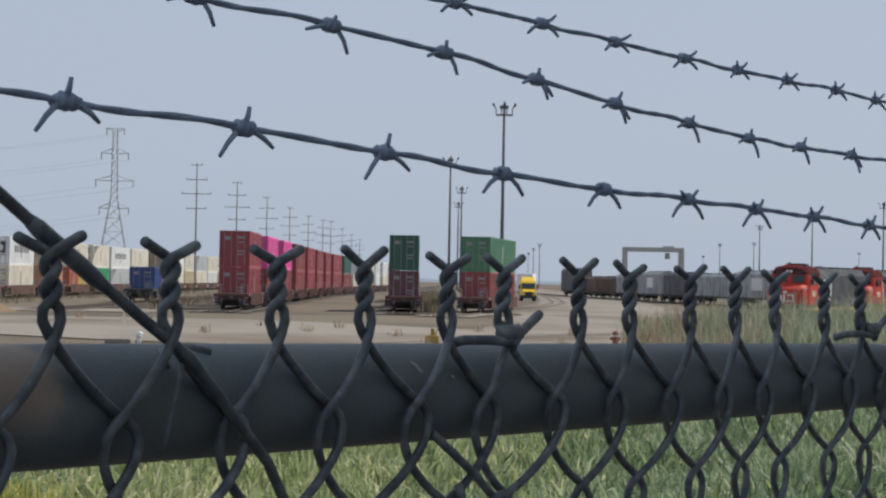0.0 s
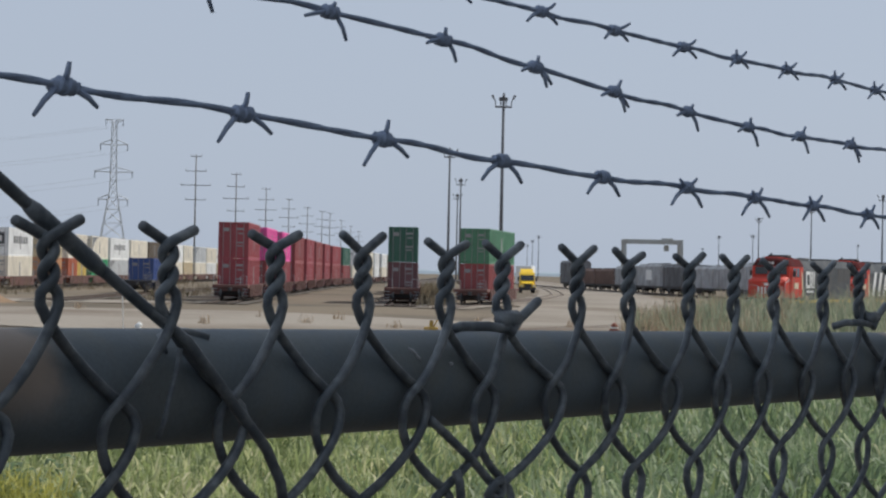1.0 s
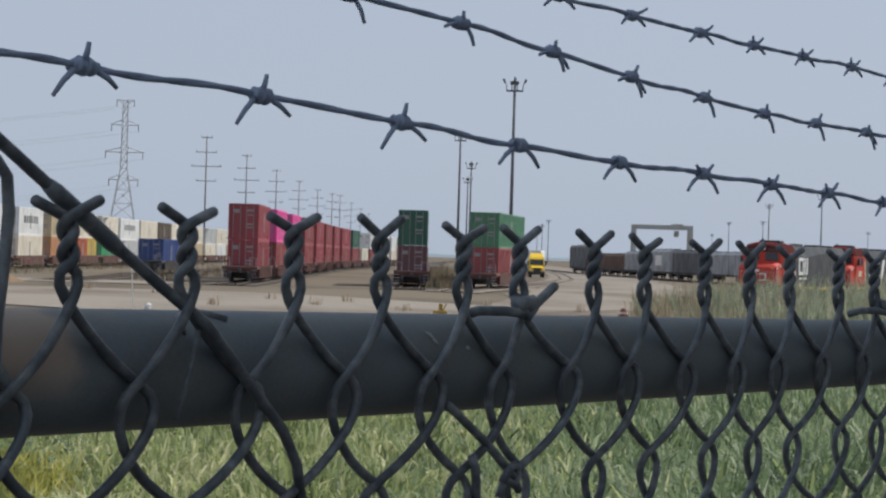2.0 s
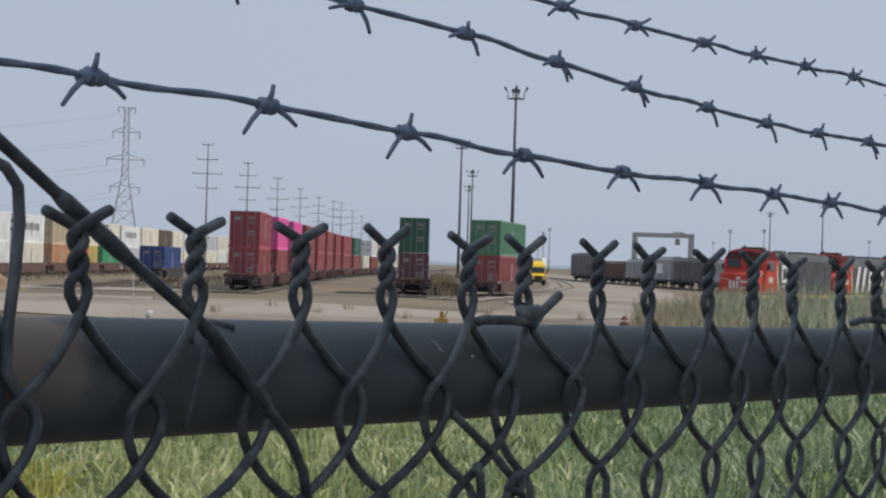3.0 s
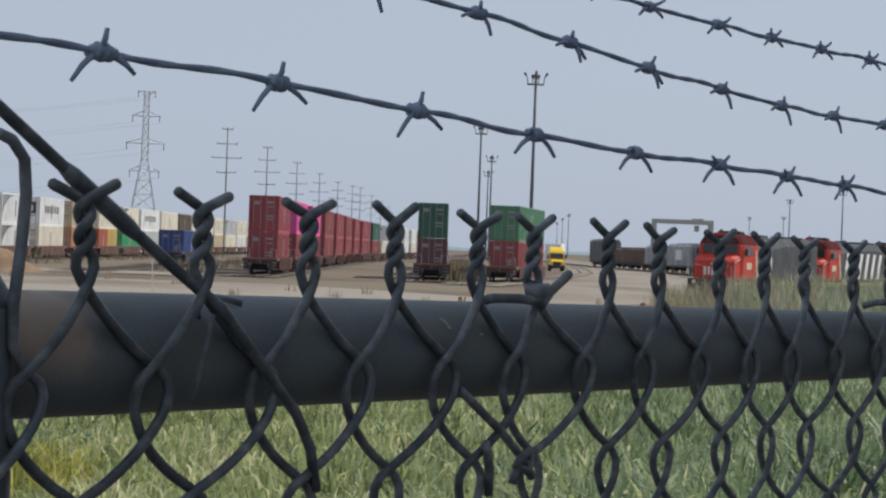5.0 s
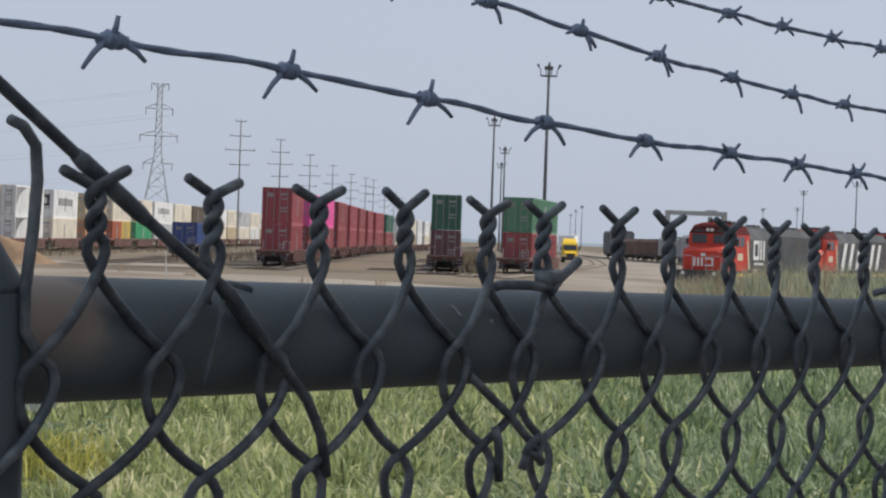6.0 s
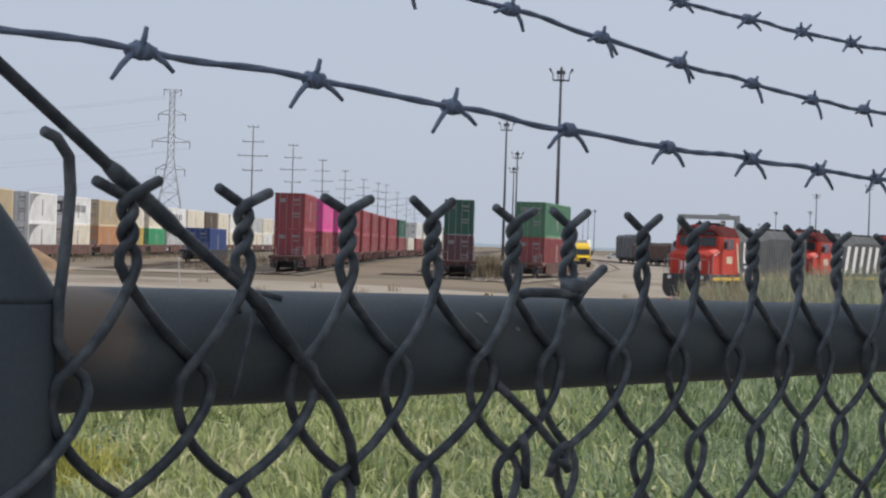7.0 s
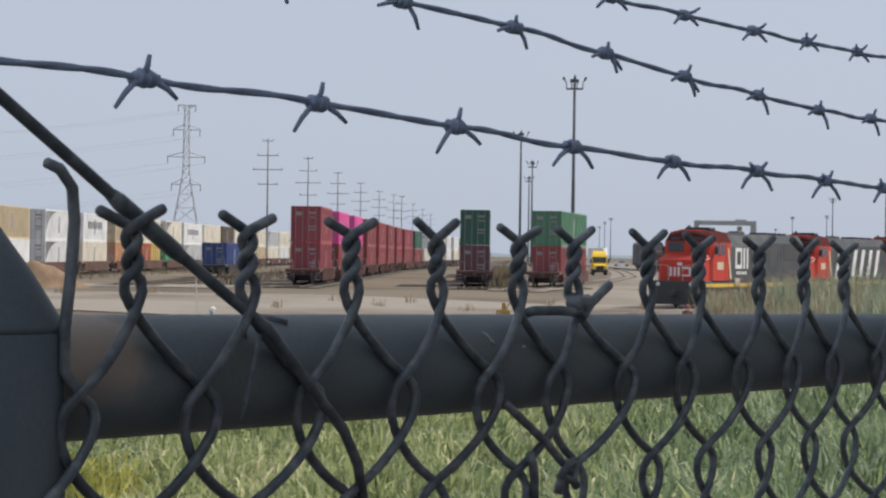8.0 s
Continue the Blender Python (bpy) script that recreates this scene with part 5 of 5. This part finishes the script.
m = tagged(new("concrete_block", Geo().loft([[(x * k, y * k, z) for x, y in ((-0.62, -0.3), (0.5, -0.34), (0.6, 0.28), (-0.55, 0.33))] for k, z in ((1.0, 0), (1.0, 0.2), (0.92, 0.27))]).data("concrete_block", M_ROAD)),
           "weathered pale concrete block lying in the dirt", "concrete block")
m.matrix_basis = pose(-13.75, 87.2, rise(-13.75, 87.2) + 0.05)

m = tagged(new("kerb_block", Geo().box(-0.36, 0.36, -0.2, 0.2, -0.02, 0.74, 0.03).data("kerb_block", M_WALL)), "pale concrete kerb block standing in the grass", "concrete block")
m.matrix_basis = pose(-5.4, 24.2, rise(-5.4, 24.2), 0, 0, 12)

# a faint far tree line on the horizon, its haze painted as a glow
g = Geo()
for i in range(240):
    x = -1500 + i * 12.5
    h = 4.5 + 2.5 * noise.noise((i * 0.21, 3.3, 0)) + 1.2 * noise.noise((i * 0.9, 1.3, 4))
    g.loft([[(x + dx, 2400 + dy, z) for dx, dy in ((-12, -4), (12, -4), (12, 6), (-12, 6))] for z in (0, max(h, 2) * 0.7)] +
           [[(x + dx, 2400 + dy, max(h, 2)) for dx, dy in ((-5, -2), (5, -2), (5, 3), (-5, 3))]])
# distance haze is put into the trees as blue-grey emission
far = bpy.data.materials.new("painted_haze")
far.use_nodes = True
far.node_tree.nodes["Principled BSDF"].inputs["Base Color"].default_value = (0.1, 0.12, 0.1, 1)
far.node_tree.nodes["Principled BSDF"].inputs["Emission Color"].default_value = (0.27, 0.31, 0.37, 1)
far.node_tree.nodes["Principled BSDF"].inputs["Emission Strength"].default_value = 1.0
structure("backdrop", g, far, "low far tree line on the horizon with haze painted as a pale glow", "tree line")


# ------------------------------------------------------------------ soil heap beside the road
def dirt_mound():
    g, n, rings = Geo(), 28, 9
    for r in range(rings + 1):
        k = r / rings
        for i in range(n):
            a = 2 * math.pi * i / n
            rad = k * (1 + 0.18 * noise.noise((math.cos(a) * 1.3, math.sin(a) * 1.3, 5.0)))
            x, y = 4.2 * rad * math.cos(a), 2.6 * rad * math.sin(a)
            z = 1.75 * (0.5 + 0.5 * math.cos(math.pi * min(k, 1))) * (1 + 0.25 * noise.noise((x * 0.8, y * 0.8, 2.0))) + 0.1 * noise.noise((x * 3, y * 3, 1.0)) * (1 - k) - 0.03
            g.v.append((x, y, z))
    for r in range(rings):
        for i in range(n):
            g.f.append((r * n + i, r * n + (i + 1) % n, (r + 1) * n + (i + 1) % n, (r + 1) * n + i))
    soil = material("heaped_brown_soil", (0.26, 0.18, 0.12), 0.95, 0, (0.16, 0.11, 0.075), 0.7, 0.8, 9, 0.6, spec=0.03)
    return tagged(new("dirt_mound", g.data("dirt_mound", soil, True)), "low heap of loose brown soil beside the dirt track", "soil heap")


heap = dirt_mound()
heap.matrix_basis = pose(-33.2, 141.0, 0.0, 0, 0, 20)

# ------------------------------------------------------------------ grass
def blades(name, count, place, tall, width, mat, label, seed, lean=0.35, category="grass"):
    """Many bent blades in one mesh. place(rng, n) gives x, y; tall(rng, x, y) their heights."""
    rng = np.random.default_rng(seed)
    x, y = place(rng, count)
    n = len(x)
    h = tall(rng, x, y)
    z = np.array([rise(a, b) for a, b in zip(x, y)]) - 0.02
    turn = rng.uniform(0, 2 * np.pi, n)
    bend = rng.uniform(0.15, 1.0, n) ** 1.5 * lean * h
    bx, by = np.cos(turn) * bend, np.sin(turn) * bend
    face = rng.uniform(0, 2 * np.pi, n)
    w = width * rng.uniform(0.45, 1.35, n)
    wx, wy = np.cos(face) * w, np.sin(face) * w
    v = np.empty((n, 7, 3))
    for k, (up, out, wide) in enumerate(((0.0, 0.0, 0.8), (0.45, 0.16, 1.0), (0.8, 0.5, 0.7))):
        v[:, 2 * k] = np.stack([x + bx * out - wx * wide, y + by * out - wy * wide, z + h * up], 1)
        v[:, 2 * k + 1] = np.stack([x + bx * out + wx * wide, y + by * out + wy * wide, z + h * up], 1)
    v[:, 6] = np.stack([x + bx, y + by, z + h * (1 - 0.25 * bend / (h + 1e-6))], 1)
    base = np.arange(n)[:, None] * 7
    loops = (base + np.array([[0, 1, 3, 2, 2, 3, 5, 4, 4, 5, 6]])).ravel()
    me = bpy.data.meshes.new(name)
    me.vertices.add(n * 7)
    me.vertices.foreach_set("co", v.ravel())
    me.loops.add(n * 11)
    me.loops.foreach_set("vertex_index", loops.astype(np.int32))
    me.polygons.add(n * 3)
    starts = (np.arange(n)[:, None] * 11 + np.array([[0, 4, 8]])).ravel()
    me.polygons.foreach_set("loop_start", starts.astype(np.int32))
    me.update(calc_edges=True)
    me.materials.append(mat)
    return tagged(new(name, me), label, category, kind="stuff")


def wedge(y0, y1, slope_l, slope_r, power=1.0):
    """Places spread over a fan in front of the fence."""
    def place(rng, n):
        y = y0 + (y1 - y0) * rng.uniform(0, 1, n) ** power
        return rng.uniform(slope_l * y - 3, slope_r * y + 3), y
    return place


def meadow(rng, n, lush=False):
    y = 13 + 55 * rng.uniform(0, 1, n) ** 1.35
    x = y * rng.uniform(-0.3, 0.24, n) + rng.uniform(-1, 1, n)
    share = np.clip((x / y + 0.06) / 0.2, 0, 0.9)
    keep = (rng.uniform(0, 1, n) < share) == lush
    return x[keep], y[keep]


def meadow_height(rng, x, y):
    clump = np.array([noise.noise((a * 0.5, b * 0.5, 2.0)) for a, b in zip(x, y)])
    return (0.62 + 0.25 * clump) * rng.uniform(0.5, 1.3, len(x))


def reeds(rng, n):
    y = rng.uniform(56, 92, n)
    edge = 6.2 + (y - 56) * 0.06
    x = edge + (20.0 - edge) * rng.uniform(0, 1, n) ** 1.2
    return x, y


def reed_height(rng, x, y):
    clump = np.array([noise.noise((a * 0.45, b * 0.3, 7.0)) + 0.5 * noise.noise((a * 1.6, b * 0.9, 3.0)) for a, b in zip(x, y)])
    grow = np.clip((x - 5.0) / 4.0, 0.3, 1) + np.clip((x - 9) / 18.0, 0, 0.25)
    return (1.5 + 0.65 * clump) * grow * (0.35 + 0.95 * rng.uniform(0, 1, len(x)) ** 1.6)


blades("meadow_grass", 120000, meadow, meadow_height, 0.02, M_GRASS, "tall green and straw-coloured meadow grass", 5, 1.1)
blades("lush_grass", 120000, lambda r, n: meadow(r, n, True), meadow_height, 0.02, M_LUSH, "tall fresh green meadow grass", 6, 1.1)
M_GOLD = leaf_material("yellowed_grass", (0.2, 0.22, 0.05), (0.5, 0.46, 0.12), (0.72, 0.62, 0.3))
blades("yellowed_grass", 2800, lambda r, n: (-4.05 + r.normal(0, 0.33, n), 18.2 + r.normal(0, 0.8, n)), lambda r, x, y: r.uniform(0.35, 0.95, len(x)), 0.013, M_GOLD,
       "bright yellowed grass clump near the fence post", 7, 0.7)
blades("tall_reeds", 36000, reeds, reed_height, 0.017, M_REED, "tall dry grass and weeds beside the track", 8, 0.6)


def stalks(rng, n):
    """Seed stalks in loose bunches, thickest at the edge of the gravel."""
    cy = rng.uniform(58, 93, 90)
    cx = 6.3 + (cy - 56) * 0.06 + 11 * rng.uniform(0, 1, 90) ** 1.8
    pick = rng.integers(0, 90, n)
    return cx[pick] + rng.normal(0, 0.3, n), cy[pick] + rng.normal(0, 0.5, n)


blades("seed_stalks", 5200, stalks, lambda r, x, y: reed_height(r, x, y) * 0.9 + 0.45, 0.014, M_STALK, "brown dry seed stalks standing among the tall grass", 9, 0.3)


# ------------------------------------------------------------------ weeds
M_WEED = leaf_material("weed_leaf", (0.12, 0.17, 0.09), (0.18, 0.24, 0.13), (0.26, 0.3, 0.18))


def broad_weed(height, leaves, seed):
    """A leafy weed: a thin stem with broad pointed leaves."""
    rnd = random.Random(seed)
    c = thing("broadleaf_weed", "dull green broad-leaved weed among the grass", "weed", "weeds")
    part("stem", Geo().tube([(0, 0, 0), (0.02, 0.01, height * 0.5), (0.0, 0.03, height)], [0.012, 0.009, 0.004], 6), M_WEED, c)
    for i in range(leaves):
        a, z = i * 2.4 + rnd.uniform(-0.3, 0.3), height * (0.3 + 0.7 * i / leaves)
        ln, w = rnd.uniform(0.14, 0.24), rnd.uniform(0.05, 0.085)
        d, s = Vector((math.cos(a), math.sin(a), 0)), Vector((-math.sin(a), math.cos(a), 0))
        g = Geo()
        g.v = [tuple(Vector((0, 0, z)) + d * ln * t + s * w * q + Vector((0, 0, up))) for t, q, up in
               ((0.05, 0, 0), (0.3, 0.9, 0.05), (0.3, 0, 0.03), (0.3, -0.9, 0.05), (0.65, 0.8, 0.05), (0.65, 0, 0.03), (0.65, -0.8, 0.05), (1.0, 0, -0.03))]
        g.f = [(0, 1, 2), (0, 2, 3), (1, 4, 5, 2), (2, 5, 6, 3), (4, 7, 5), (5, 7, 6)]
        part("leaf", g, M_WEED, c)
    return c


for k, (x, y, h) in enumerate(((-3.75, 19.2, 0.72), (-4.05, 19.9, 0.8), (-3.4, 19.0, 0.66), (-4.35, 20.6, 0.75), (-3.9, 20.9, 0.8))):
    broad_weed(h, 12, k).matrix_basis = pose(x, y, rise(x, y) - 0.01, 0, 0, k * 70)


# tufts of dry weeds at the edges of the road and between the tracks
def tufts(rng, n):
    spots = np.array([(-7.3, 111), (-10.1, 116), (-6.0, 118), (-2.4, 109), (-17, 118), (-22, 124), (2.3, 121), (-0.7, 94), (-12, 104), (-27, 120), (7.5, 118), (8.6, 95), (5.6, 96)])
    pick = rng.integers(0, len(spots), n)
    return spots[pick, 0] + rng.normal(0, 0.2, n), spots[pick, 1] + rng.normal(0, 0.3, n)


def lane(rng, n):
    y = rng.uniform(158, 330, n)
    lanes = np.array([-0.5, -0.3, -0.1, -23.5, -38.5])
    return lanes[rng.integers(0, len(lanes), n)] + rng.normal(0, 0.8, n) - (y - 160) * 0.008, y


blades("weed_tufts", 340, tufts, lambda r, x, y: r.uniform(0.2, 0.65, len(x)), 0.02, M_STALK, "dry weed tufts at the edge of the gravel", 21, 0.8, "weeds")
blades("lineside_weeds", 3600, lane, lambda r, x, y: r.uniform(0.3, 1.3, len(x)) ** 1.5, 0.03, M_DRYWEED, "brown dry weeds between the tracks", 22, 0.6, "weeds")

# ------------------------------------------------------------------ what moves
def motions():
    heading = Vector((-0.4305, -0.9026)).normalized()
    turn = math.degrees(math.atan2(-heading.x, heading.y))
    speed, begin = 4.75, Vector((25.88, 155.3))
    for i, (engine, wheels) in enumerate(ENGINES):
        start = begin - heading * 21.1 * i
        rows = []
        for t in (0, 2, 4, 6, 8):
            p = start + heading * speed * t
            rows.append((t, pose(p.x, p.y, -0.28, 0, 0, turn)))
        walk(engine, rows)
        for w, y in wheels:
            rows = []
            for k in range(65):
                t = min(k * 0.125, 8.0)
                rows.append((t, pose(0, y, WHEEL_R, -math.degrees(speed * t / WHEEL_R))))
            walk(w, rows)
    # the white car comes out from behind the wagons
    walk(saloon, [(t, pose(49 - 2.55 * t, 540, 0.02, 0, 0, 90)) for t in (0, 2, 4, 6, 8)])


motions()
